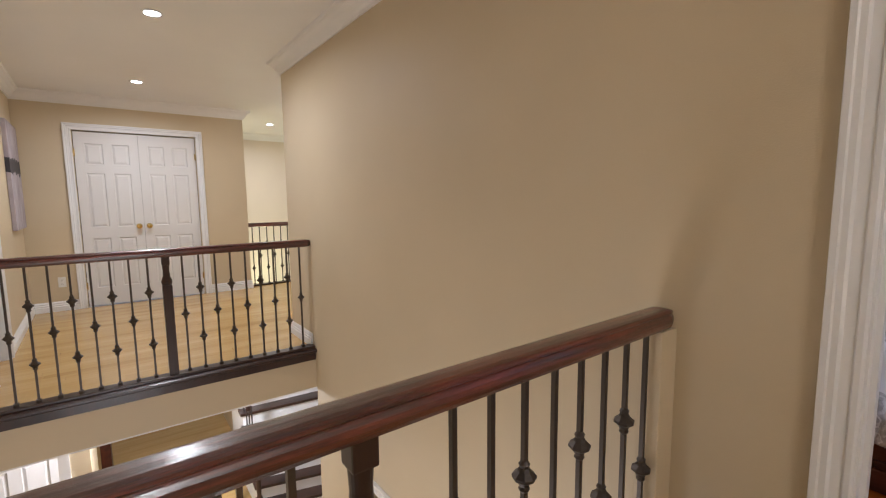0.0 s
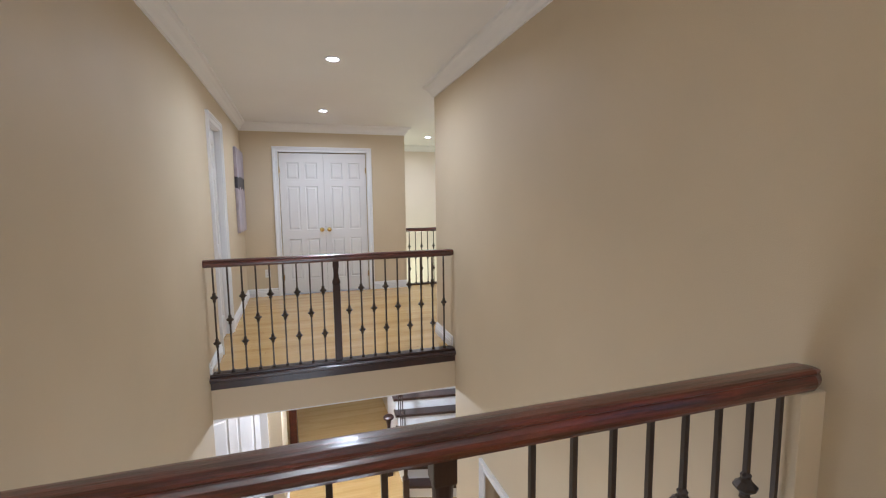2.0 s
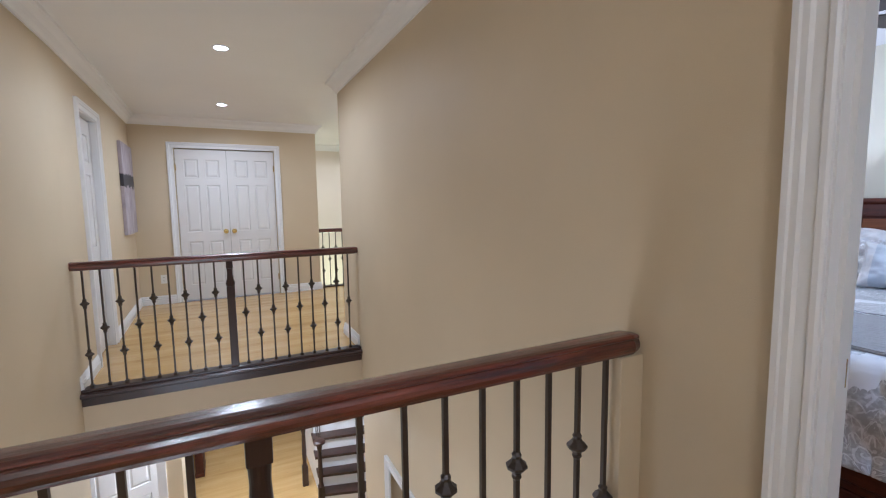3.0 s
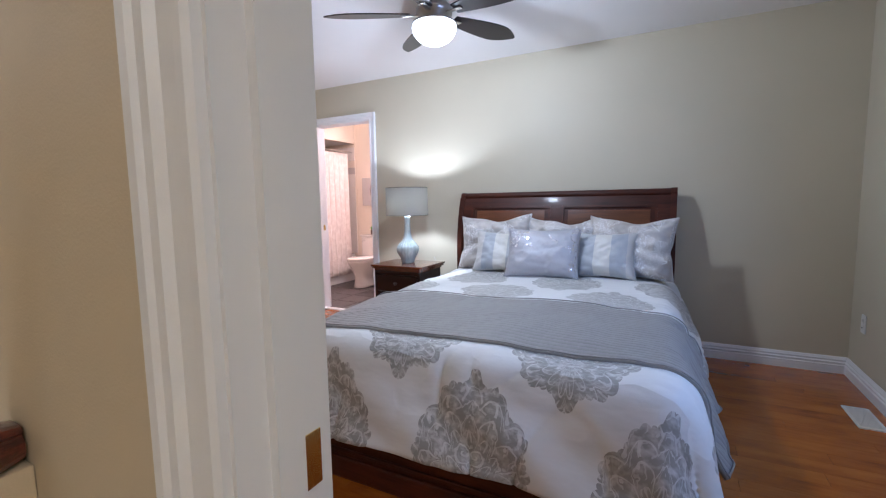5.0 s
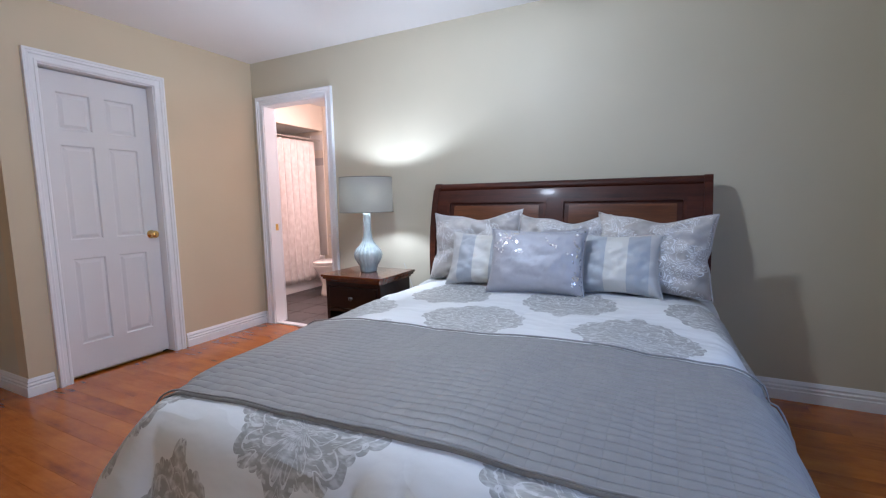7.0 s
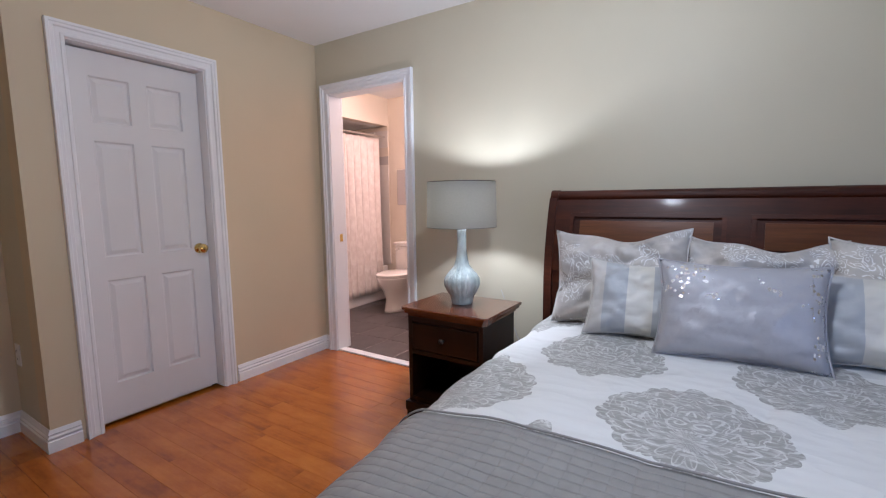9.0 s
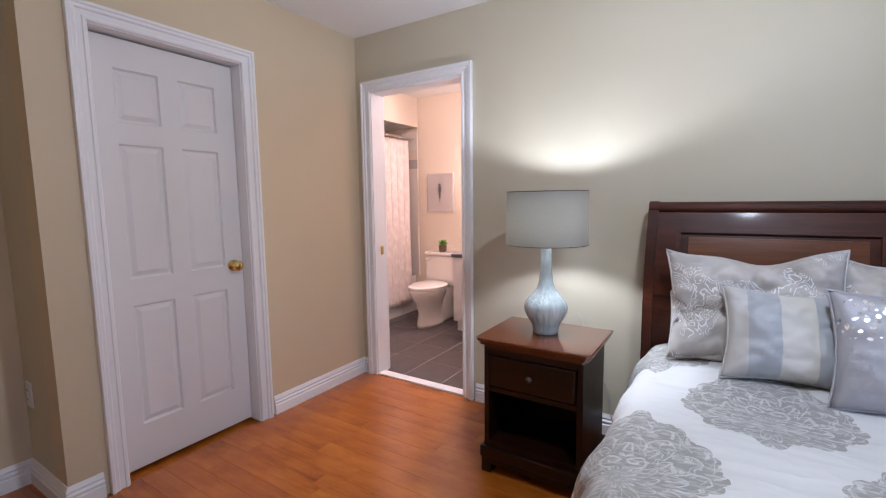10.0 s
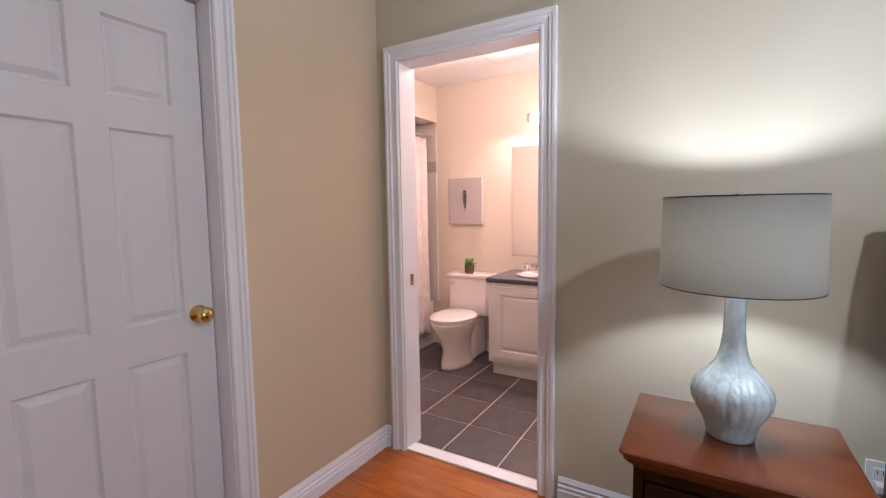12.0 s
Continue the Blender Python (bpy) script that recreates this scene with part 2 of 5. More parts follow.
    flame = noise_of(t, coords(t, scale=(3.2, 1.0, 1.0), turn=(0, 0, 35)), 26, 2, 0.6)
    m = M("MULTIPLY", m, M("MINIMUM", M("MULTIPLY_ADD", flame, 2.6, -0.42), 1.0))
    t.links.new(mix_of(t, m, base, fig), p.inputs["Base Color"])
    t.links.new(M("MULTIPLY_ADD", m, -0.20, 0.60), p.inputs["Roughness"])
    h = M("MULTIPLY_ADD", noise_of(t, v, 700, 2), 0.25, M("MULTIPLY", m, 0.9))
    soft = noise_of(t, coords(t, scale=(1.0, 0.5, 1.0), turn=(0, 0, 34)), 9, 3)
    pucker = M("MULTIPLY_ADD", M("ABSOLUTE", M("SUBTRACT", noise_of(t, coords(t, scale=(1.5, 0.6, 1.0), turn=(0, 0, -30)), 4.5, 2), 0.5)), -40.0, h)
    bump_of(t, p, M("MULTIPLY_ADD", soft, 13.0, pucker), 0.36, 0.002)


def _filigree(t, p):
    """Beige and silver satin with patches of pale woven curls."""
    M = functools.partial(math_of, t)
    uv = t.nodes.new("ShaderNodeTexCoord").outputs["UV"]
    info = t.nodes.new("ShaderNodeObjectInfo")
    off = t.nodes.new("ShaderNodeVectorMath")
    off.operation = "ADD"
    t.links.new(uv, off.inputs[0])
    t.links.new(info.outputs["Location"], off.inputs[1])
    bend = t.nodes.new("ShaderNodeVectorMath")
    bend.operation = "MULTIPLY_ADD"
    warp = node(t, "TexNoise", Scale=11.0, Detail=2.0)
    t.links.new(off.outputs[0], warp.inputs["Vector"])
    t.links.new(warp.outputs["Color"], bend.inputs[0])
    bend.inputs[1].default_value = (0.11, 0.11, 0.11)
    t.links.new(off.outputs[0], bend.inputs[2])
    cell = node(t, "TexVoronoi", Scale=27.0, Randomness=0.9)
    t.links.new(bend.outputs[0], cell.inputs["Vector"])
    curls = M("ABSOLUTE", M("SINE", M("MULTIPLY", cell.outputs["Distance"], 13.0)))
    curls = M("LESS_THAN", curls, 0.42)
    zone = M("GREATER_THAN", noise_of(t, off.outputs[0], 6.5, 2), 0.49)
    tone = ramp_of(t, noise_of(t, off.outputs[0], 5.0, 4), [(0.38, (0.36, 0.33, 0.30)), (0.5, (0.54, 0.51, 0.475)), (0.62, (0.44, 0.42, 0.405))])
    t.links.new(mix_of(t, M("MULTIPLY", M("MULTIPLY", curls, zone), 0.9), tone, (0.86, 0.86, 0.86)), p.inputs["Base Color"])
    p.inputs["Sheen Weight"].default_value = 0.15
    bump_of(t, p, M("MULTIPLY_ADD", noise_of(t, off.outputs[0], 22, 3), 3.0, M("MULTIPLY", curls, zone)), 0.4, 0.002)


CLOTH = material("damask_cloth", (0.7, 0.7, 0.7), 0.6, build=lambda t, p: _damask(t, p, (0.71, 0.71, 0.695), (0.32, 0.315, 0.295)))
SHAM = material("damask_sham_cloth", (0.6, 0.6, 0.6), 0.45, build=lambda t, p: _filigree(t, p))

HEM = material("white_hem_cord", (0.68, 0.68, 0.66), 0.6)
PIPING = material("pale_cord", (0.55, 0.54, 0.53), 0.5)


def _quilt(t, p):
    uv = t.nodes.new("ShaderNodeTexCoord").outputs["UV"]
    sep = t.nodes.new("ShaderNodeSeparateXYZ")
    t.links.new(uv, sep.inputs[0])
    v = coords(t)
    wob = math_of(t, "MULTIPLY", noise_of(t, v, 14, 2), 0.9)
    rows = math_of(t, "ABSOLUTE", math_of(t, "SINE", math_of(t, "MULTIPLY_ADD", sep.outputs[1], 3.1416 / 0.030, wob)))
    cols = math_of(t, "ABSOLUTE", math_of(t, "SINE", math_of(t, "MULTIPLY", sep.outputs[0], 3.1416 / 0.045)))
    h = math_of(t, "MULTIPLY_ADD", math_of(t, "POWER", rows, 0.4), 1.0, math_of(t, "MULTIPLY", math_of(t, "POWER", cols, 0.4), 0.35))
    bump_of(t, p, h, 1.0, 0.004)
    t.links.new(ramp_of(t, noise_of(t, v, 30, 4), [(0.3, (0.255, 0.247, 0.238)), (0.7, (0.29, 0.28, 0.27))]), p.inputs["Base Color"])


QUILT = material("grey_quilted_satin", (0.18, 0.18, 0.185), 0.5, build=_quilt)


def _stripe(t, p):
    uv = t.nodes.new("ShaderNodeTexCoord").outputs["UV"]
    sep = t.nodes.new("ShaderNodeSeparateXYZ")
    t.links.new(uv, sep.inputs[0])
    r = t.nodes.new("ShaderNodeValToRGB")
    r.color_ramp.interpolation = "CONSTANT"
    G, B, C = (0.50, 0.485, 0.46), (0.33, 0.355, 0.39), (0.60, 0.58, 0.52)
    for e in range(3):
        r.color_ramp.elements.new(0.5)
    for e, (at, col) in zip(r.color_ramp.elements, [(0, G), (0.18, B), (0.40, C), (0.64, B), (0.86, G)]):
        e.position, e.color = at, (*col, 1)
    t.links.new(sep.outputs[0], r.inputs[0])
    v = coords(t)
    t.links.new(mix_of(t, math_of(t, "MULTIPLY", noise_of(t, v, 18, 4), 0.45), r.outputs[0], (0.62, 0.62, 0.60)), p.inputs["Base Color"])
    bump_of(t, p, noise_of(t, v, 500, 2), 0.2, 0.002)


STRIPE = material("striped_satin", (0.5, 0.5, 0.5), 0.42, build=_stripe)


def _sequin(t, p):
    v = coords(t)
    vor = node(t, "TexVoronoi", Scale=66.0)
    t.links.new(v, vor.inputs["Vector"])
    sep = t.nodes.new("ShaderNodeSeparateColor")
    t.links.new(vor.outputs["Color"], sep.inputs[0])
    uv = t.nodes.new("ShaderNodeSeparateXYZ")
    t.links.new(t.nodes.new("ShaderNodeTexCoord").outputs["UV"], uv.inputs[0])
    # glints painted brighter along the top and one side, where light catches
    top = math_of(t, "MULTIPLY", math_of(t, "GREATER_THAN", uv.outputs[1], 0.58), math_of(t, "GREATER_THAN", noise_of(t, v, 9, 2), 0.56))
    patch = math_of(t, "MAXIMUM", math_of(t, "GREATER_THAN", uv.outputs[0], 0.885), top)
    disc = math_of(t, "LESS_THAN", vor.outputs["Distance"], 0.45)
    glint = math_of(t, "MULTIPLY", math_of(t, "GREATER_THAN", sep.outputs[0], 0.38), math_of(t, "MULTIPLY", patch, disc))
    t.links.new(math_of(t, "MULTIPLY_ADD", glint, 0.75, 0.15), p.inputs["Metallic"])
    t.links.new(mix_of(t, glint, (0.40, 0.40, 0.43), (1.0, 0.98, 1.0)), p.inputs["Base Color"])
    t.links.new(math_of(t, "MULTIPLY_ADD", glint, -0.28, 0.52), p.inputs["Roughness"])
    # each sequin leans its own way, those in the painted glints most
    geo, mid, amt, add, unit = (t.nodes.new("ShaderNode" + k) for k in ("NewGeometry", "VectorMath", "VectorMath", "VectorMath", "VectorMath"))
    mid.operation, amt.operation, add.operation, unit.operation = "SUBTRACT", "SCALE", "ADD", "NORMALIZE"
    t.links.new(vor.outputs["Color"], mid.inputs[0])
    mid.inputs[1].default_value = (0.5, 0.5, 0.5)
    t.links.new(mid.outputs[0], amt.inputs[0])
    t.links.new(math_of(t, "MULTIPLY_ADD", glint, 0.5, 0.12), amt.inputs["Scale"])
    t.links.new(geo.outputs["Normal"], add.inputs[0])
    t.links.new(amt.outputs[0], add.inputs[1])
    t.links.new(add.outputs[0], unit.inputs[0])
    t.links.new(unit.outputs[0], p.inputs["Normal"])


SEQUIN = material("silver_sequins", (0.48, 0.48, 0.53), 0.42, 0.12, build=_sequin)


def _ceramic(t, p):
    v = coords(t, scale=(1, 1, 0.5))
    t.links.new(ramp_of(t, noise_of(t, v, 22, 5), [(0.35, (0.33, 0.39, 0.39)), (0.6, (0.44, 0.50, 0.49)), (0.8, (0.58, 0.62, 0.61))]), p.inputs["Base Color"])
    crack = node(t, "TexVoronoi", Scale=70.0)
    t.links.new(coords(t, scale=(1, 1, 0.35)), crack.inputs["Vector"])
    bump_of(t, p, math_of(t, "MULTIPLY_ADD", crack.outputs["Distance"], 0.6, noise_of(t, v, 55, 4)), 0.75, 0.005)


CERAMIC = material("crackled_glaze", (0.45, 0.5, 0.5), 0.14, coat=0.6, build=_ceramic)


def _linen(t, p):
    v = coords(t, scale=(1, 1, 3))
    t.links.new(ramp_of(t, noise_of(t, v, 90, 3), [(0.3, (0.235, 0.228, 0.222)), (0.7, (0.265, 0.258, 0.252))]), p.inputs["Base Color"])
    bump_of(t, p, noise_of(t, v, 400, 2), 0.3, 0.001)
    p.inputs["Transmission Weight"].default_value = 0.0
    tr = node(t, "BsdfTranslucent", Color=(0.34, 0.32, 0.27, 1))
    mx = t.nodes.new("ShaderNodeMixShader")
    mx.inputs[0].default_value = 0.32
    out = t.nodes["Material Output"]
    t.links.new(p.outputs[0], mx.inputs[1])
    t.links.new(tr.outputs[0], mx.inputs[2])
    t.links.new(mx.outputs[0], out.inputs[0])


LINEN = material("grey_lamp_linen", (0.22, 0.22, 0.21), 0.8, build=_linen)


def _curtain(t, p):
    v = coords(t, scale=(1, 1, 0.6))
    t.links.new(ramp_of(t, noise_of(t, v, 25, 4), [(0.4, (0.62, 0.54, 0.50)), (0.7, (0.74, 0.67, 0.63))]), p.inputs["Base Color"])


CURTAIN = material("shower_curtain_cloth", (0.7, 0.62, 0.58), 0.7, build=_curtain)


def _canvas(t, p):
    g = coords(t)
    sep = t.nodes.new("ShaderNodeSeparateXYZ")
    t.links.new(g, sep.inputs[0])
    band = math_of(t, "ABSOLUTE", math_of(t, "SUBTRACT", sep.outputs[2], 0.62))
    dark = math_of(t, "LESS_THAN", math_of(t, "ADD", band, math_of(t, "MULTIPLY", noise_of(t, g, 9, 4), 0.16)), 0.15)
    soft = ramp_of(t, noise_of(t, coords(t, scale=(1, 3, 1)), 4, 5), [(0.3, (0.30, 0.26, 0.30)), (0.7, (0.50, 0.46, 0.50))])
    t.links.new(mix_of(t, dark, soft, (0.035, 0.035, 0.045)), p.inputs["Base Color"])


CANVAS = material("painted_canvas", (0.4, 0.38, 0.4), 0.6, build=_canvas)
LEAF = material("succulent_leaf", (0.13, 0.30, 0.04), 0.45)
CLAY = material("brown_pot", (0.10, 0.06, 0.045), 0.6)
ARTGREY = paint("grey_art_board", (0.45, 0.42, 0.41), (0.50, 0.46, 0.45), 0.6)
INK = material("black_ink", (0.01, 0.01, 0.01), 0.6)
BLADE = material("walnut_fan_blade", (0.011, 0.008, 0.008), 0.35, coat=0.3)
NICKEL = material("brushed_nickel", (0.45, 0.44, 0.43), 0.3, 1.0)
TOWEL = paint("white_towel", (0.7, 0.66, 0.62), (0.76, 0.72, 0.68), 0.9, 0.6)


# ---- mesh helpers ----
def mesh_of(name, bm, mat, smooth=False):
    bmesh.ops.recalc_face_normals(bm, faces=bm.faces)
    me = bpy.data.meshes.new(name)
    bm.to_mesh(me)
    bm.free()
    if mat:
        me.materials.append(mat)
    if smooth:
        for f in me.polygons:
            f.use_smooth = True
    return me


def part(name, bm, mat, parent=None, label="", smooth=False, kind="", at=None):
    ob = new(name, mesh_of(name, bm, mat, smooth))
    if at:
        ob.location = at
    if parent:
        ob.parent = parent
    return tagged(ob, label=label, kind=kind)


def thing(name, label, category, group="", m=None, kind=""):
    ob = new(name)
    if m is not None:
        ob.matrix_basis = m
    return tagged(ob, label, category, group, kind)


def box(bm, x0, x1, y0, y1, z0, z1, bevel=0.0):
    x0, x1, y0, y1, z0, z1 = min(x0, x1), max(x0, x1), min(y0, y1), max(y0, y1), min(z0, z1), max(z0, z1)
    vs = [bm.verts.new(p) for p in ((x0, y0, z0), (x1, y0, z0), (x1, y1, z0), (x0, y1, z0), (x0, y0, z1), (x1, y0, z1), (x1, y1, z1), (x0, y1, z1))]
    fs = [bm.faces.new([vs[i] for i in q]) for q in ((3, 2, 1, 0), (4, 5, 6, 7), (0, 1, 5, 4), (1, 2, 6, 5), (2, 3, 7, 6), (3, 0, 4, 7))]
    if bevel:
        es = list({e for f in fs for e in f.edges})
        bmesh.ops.bevel(bm, geom=es, offset=bevel, segments=2, affect="EDGES", profile=0.6)
    return bm


def boxes(*dims, bevel=0.0):
    bm = bmesh.new()
    for d in dims:
        box(bm, *d, bevel=bevel)
    return bm


def prism(bm, outline, place):
    """Ends and sides of an outline carried along the poses or functions in place (a list of functions of (a, b))."""
    rings = [[bm.verts.new(f(a, b)) for a, b in outline] for f in place]
    n = len(outline)
    for r, s in zip(rings, rings[1:]):
        for i in range(n):
            bm.faces.new((r[i], r[(i + 1) % n], s[(i + 1) % n], s[i]))
    bm.faces.new(rings[0][::-1])
    bm.faces.new(rings[-1])
    return bm


def lathe(bm, profile, seg=24, centre=(0, 0), flute=0.0, flutes=0, close=True):
    rings = []
    for r, z in profile:
        ring = []
        for i in range(seg):
            a = 2 * math.pi * i / seg
            k = 1 + (flute * (abs(math.cos(flutes * a / 2)) - 0.6) * min(1, max(0, (r - 0.04) / 0.03)) * min(1, max(0, (z - 0.03) / 0.05)) if flutes else 0)
            ring.append(bm.verts.new((centre[0] + r * k * math.cos(a), centre[1] + r * k * math.sin(a), z)))
        rings.append(ring)
    for r, s in zip(rings, rings[1:]):
        for i in range(seg):
            bm.faces.new((r[i], r[(i + 1) % seg], s[(i + 1) % seg], s[i]))
    if close:
        bm.faces.new(rings[0][::-1])
        bm.faces.new(rings[-1])
    return bm


def turn_bm(bm, m):
    bmesh.ops.transform(bm, matrix=m, verts=bm.verts)
    return bm


CASING = [(0.005, 0.0), (0.005, 0.012), (0.010, 0.017), (0.020, 0.017), (0.024, 0.012), (0.044, 0.014), (0.050, 0.022), (0.062, 0.022), (0.066, 0.027), (0.078, 0.027), (0.080, 0.022), (0.080, 0.0)]
BASE = [(0.0, 0.0), (0.019, 0.0), (0.019, 0.056), (0.012, 0.060), (0.012, 0.065), (0.017, 0.070), (0.017, 0.076), (0.009, 0.082), (0.009, 0.088), (0.013, 0.093), (0.006, 0.108), (0.004, 0.113), (0.0, 0.113)]
CROWN = [(0.0, 0.0), (0.012, 0.0), (0.014, 0.014), (0.030, 0.030), (0.045, 0.060), (0.072, 0.085), (0.088, 0.090), (0.092, 0.112), (0.0, 0.112)]


def casing(name, to_world, u0, u1, top, bottom=0.0):
    """A mitred door casing round the opening u0..u1, up to top. to_world(u, out, z)."""
    bm = bmesh.new()
    stops = [lambda a, b: to_world(u0 - a, b, bottom), lambda a, b: to_world(u0 - a, b, top + a),
             lambda a, b: to_world(u1 + a, b, top + a), lambda a, b: to_world(u1 + a, b, bottom)]
    prism(bm, CASING, stops)
    return tagged(new(name, mesh_of(name, bm, TRIM)), "white painted moulded door casing on the wall", "trim", kind="structure")


def run(name, profile, a, b, out, z, label, mat=None, ends=(0, 0)):
    """A moulding from a to b on a wall that faces out; ends: 1 for an outside mitre, -1 for an inside one."""
    a, b, o = Vector((*a, z)), Vector((*b, z)), Vector((*out, 0))
    d = (b - a).normalized()
    bm = bmesh.new()
    prism(bm, profile, [lambda p, q: a - d * p * ends[0] + o * p + Vector((0, 0, q)), lambda p, q: b + d * p * ends[1] + o * p + Vector((0, 0, q))])
    return tagged(new(name, mesh_of(name, bm, mat or TRIM)), label, "trim", kind="structure")


def baseboard(a, b, out, z=0.0, ends=(0, 0)):
    return run("baseboard", BASE, a, b, out, z, "white painted stepped baseboard along the wall", ends=ends)


def crown(a, b, out, ends=(0, 0), z=2.44):
    return run("crown_moulding", CROWN, a, b, out, z - 0.1125, "white painted crown moulding under the ceiling", mat=CEILING, ends=ends)


def wall(name, mat, label, *dims):
    return tagged(part(name, boxes(*dims), mat), label, "wall", kind="structure")


def panel_sheet(bm, w, h, cells, thick, depth=0.012, rim=0.022):
    """A slab w x h in x and z with its face at y=0 and raised-and-fielded panels in the cells (x0, x1, z0, z1)."""
    xs = sorted({0, w, *[c[0] for c in cells], *[c[1] for c in cells]})
    zs = sorted({0, h, *[c[2] for c in cells], *[c[3] for c in cells]})
    v = {}

    def at(x, y, z):
        k = (round(x, 5), round(y, 5), round(z, 5))
        if k not in v:
            v[k] = bm.verts.new((x, y, z))
        return v[k]

    for x0, x1 in zip(xs, xs[1:]):
        for z0, z1 in zip(zs, zs[1:]):
            mx, mz = (x0 + x1) / 2, (z0 + z1) / 2
            if not any(c[0] < mx < c[1] and c[2] < mz < c[3] for c in cells):
                bm.faces.new((at(x0, 0, z0), at(x1, 0, z0), at(x1, 0, z1), at(x0, 0, z1)))
    for x0, x1, z0, z1 in cells:
        rings = []
        for i, y in ((0, 0), (0.007, depth), (0.014, depth), (rim + 0.012, 0.003)):
            rings.append([at(x0 + i, y, z0 + i), at(x1 - i, y, z0 + i), at(x1 - i, y, z1 - i), at(x0 + i, y, z1 - i)])
        for r, s in zip(rings, rings[1:]):
            for i in range(4):
                bm.faces.new((r[i], r[(i + 1) % 4], s[(i + 1) % 4], s[i]))
        bm.faces.new(rings[-1])
    c = [at(0, 0, 0), at(w, 0, 0), at(w, 0, h), at(0, 0, h)]
    d = [bm.verts.new((x, thick, z)) for x, z in ((0, 0), (w, 0), (w, h), (0, h))]
    bm.faces.new(d[::-1])
    # the four edges, split where the face is split
    for line, e0, e1 in (([at(x, 0, 0) for x in xs], d[0], d[1]), ([at(w, 0, z) for z in zs], d[1], d[2]),
                         ([at(x, 0, h) for x in reversed(xs)], d[2], d[3]), ([at(0, 0, z) for z in reversed(zs)], d[3], d[0])):
        bm.faces.new([*line, e1, e0])
    return bm


def six_cells(w, h):
    s, m = 0.115 * w / 0.76, 0.10 * w / 0.76
    c = (w - m) / 2
    rows = [(0.21, 0.80), (0.93, 1.56), (1.66, 1.90)]
    return [(x0, x1, z0 * h / 2.03, z1 * h / 2.03) for x0, x1 in ((s, c), (w - c, w - s)) for z0, z1 in rows]


def knob(parent, at_, out=-1, mat=BRASS):
    bm = lathe(bmesh.new(), [(0.032, 0), (0.032, 0.006), (0.012, 0.010), (0.011, 0.028), (0.022, 0.034), (0.029, 0.044), (0.029, 0.054), (0.020, 0.064), (0.004, 0.067)], 20)
    turn_bm(bm, Matrix.Translation(at_) @ pose(0, 0, 0, 90 if out < 0 else -90))
    return part("door_knob", bm, mat, parent, "polished brass door knob", smooth=True)


# ---- the hall: walls, floors, ceiling ----
HX0, HX1, RY, FY, DY = 1.93, 3.92, 1.635, 4.54, 7.61   # hall walls, near rail, far rail, wall of the double doors
BX0, BX1, BY0, CY, NX, NY = 4.03, 7.487, -0.21, 4.55, 5.665, 5.55   # bedroom
LOW = -2.76
J0, J1, DTOP = 0.385, 1.193, 2.045   # bedroom doorway
wall("wall_hall_bedroom", WALL, "beige painted wall between the landing and the bedroom",
     (HX1, BX0, -1.2, J0 - 0.02, -0.34, 2.44), (HX1, BX0, J0 - 0.02, J1 + 0.02, DTOP + 0.02, 2.44), (HX1, BX0, J1 + 0.02, 5.09, -0.34, 2.44),
     (HX1, BX0, 3.90, 4.53, LOW, -0.34), (HX1, BX0, 1.4, 3.90, -0.74, -0.34), (HX1, BX0, -1.2, 1.4, LOW, -0.34))
wall("wall_hall_corner", WALL, "beige painted wall that turns off the landing", (BX0, 6.6, 4.97, 5.09, -0.34, 2.44))


def left_x(y):
    """The face of the left hall wall, which runs a little out of square past the void."""
    return 1.93 - 0.0244 * max(0.0, y - FY)


SD0, SD1 = 5.17, 5.78
bm = boxes((HX0 - 0.12, HX0, -1.2, RY, -0.34, 2.44), (HX0 - 0.12, HX0, -1.2, 1.4, LOW, -0.34))
for y0, y1, z0, z1 in ((RY, FY, -0.34, 2.44), (FY, SD0 - 0.02, -0.34, 2.44), (SD0 - 0.02, SD1 + 0.02, 2.06, 2.44), (SD1 + 0.02, 9.8, -0.34, 2.44), (3.95, FY, LOW, -0.34), (1.4, 3.95, -0.74, -0.34)):
    prism(bm, [(left_x(y0) - 0.12, y0), (left_x(y0), y0), (left_x(y1), y1), (left_x(y1) - 0.12, y1)], [lambda a, b: (a, b, z0), lambda a, b: (a, b, z1)])
tagged(part("wall_hall_left", bm, WALL), "long beige painted wall along the stair void", "wall", kind="structure")
wall("wall_double_doors", WALL, "beige painted end wall with the double doors",
     (left_x(DY) - 0.05, 2.345, DY, DY + 0.12, -0.34, 2.44), (3.575, 4.165, DY, DY + 0.12, -0.34, 2.44), (2.345, 3.575, DY, DY + 0.12, 2.05, 2.44))
wall("wall_stairwell_side", WALL, "beige painted side wall of the back stairwell", (4.045, 4.165, DY + 0.12, 9.8, LOW, 2.44))
wall("wall_stairwell_back", WALL_BATH, "pale cream wall at the back of the stairwell", (4.165, 6.6, 9.7, 9.8, LOW, 2.44))
wall("wall_stairwell_right", WALL_BATH, "pale cream wall beside the back stairwell", (6.6, 6.72, 4.97, 9.8, LOW, 2.44))
wall("wall_landing_south", WALL, "beige painted wall behind the landing", (HX0, HX1, -1.32, -1.2, -0.34, 2.44))
tagged(part("ceiling_hall", boxes((HX0 - 0.12, BX0, -1.32, 9.8, 2.44, 2.54), (BX0, 6.72, 5.09, 9.8, 2.44, 2.54)), CEILING), "white painted flat hall ceiling", "ceiling", kind="structure")

crown((HX1, -1.2), (HX1, 5.09), (-1, 0), (0, 1))
crown((HX1, 5.09), (6.6, 5.09), (0, 1), (1, 0))
crown((HX0, -1.2), (HX0, FY), (1, 0))
crown((HX0, FY), (left_x(DY), DY), (1, 0), (0, -1))
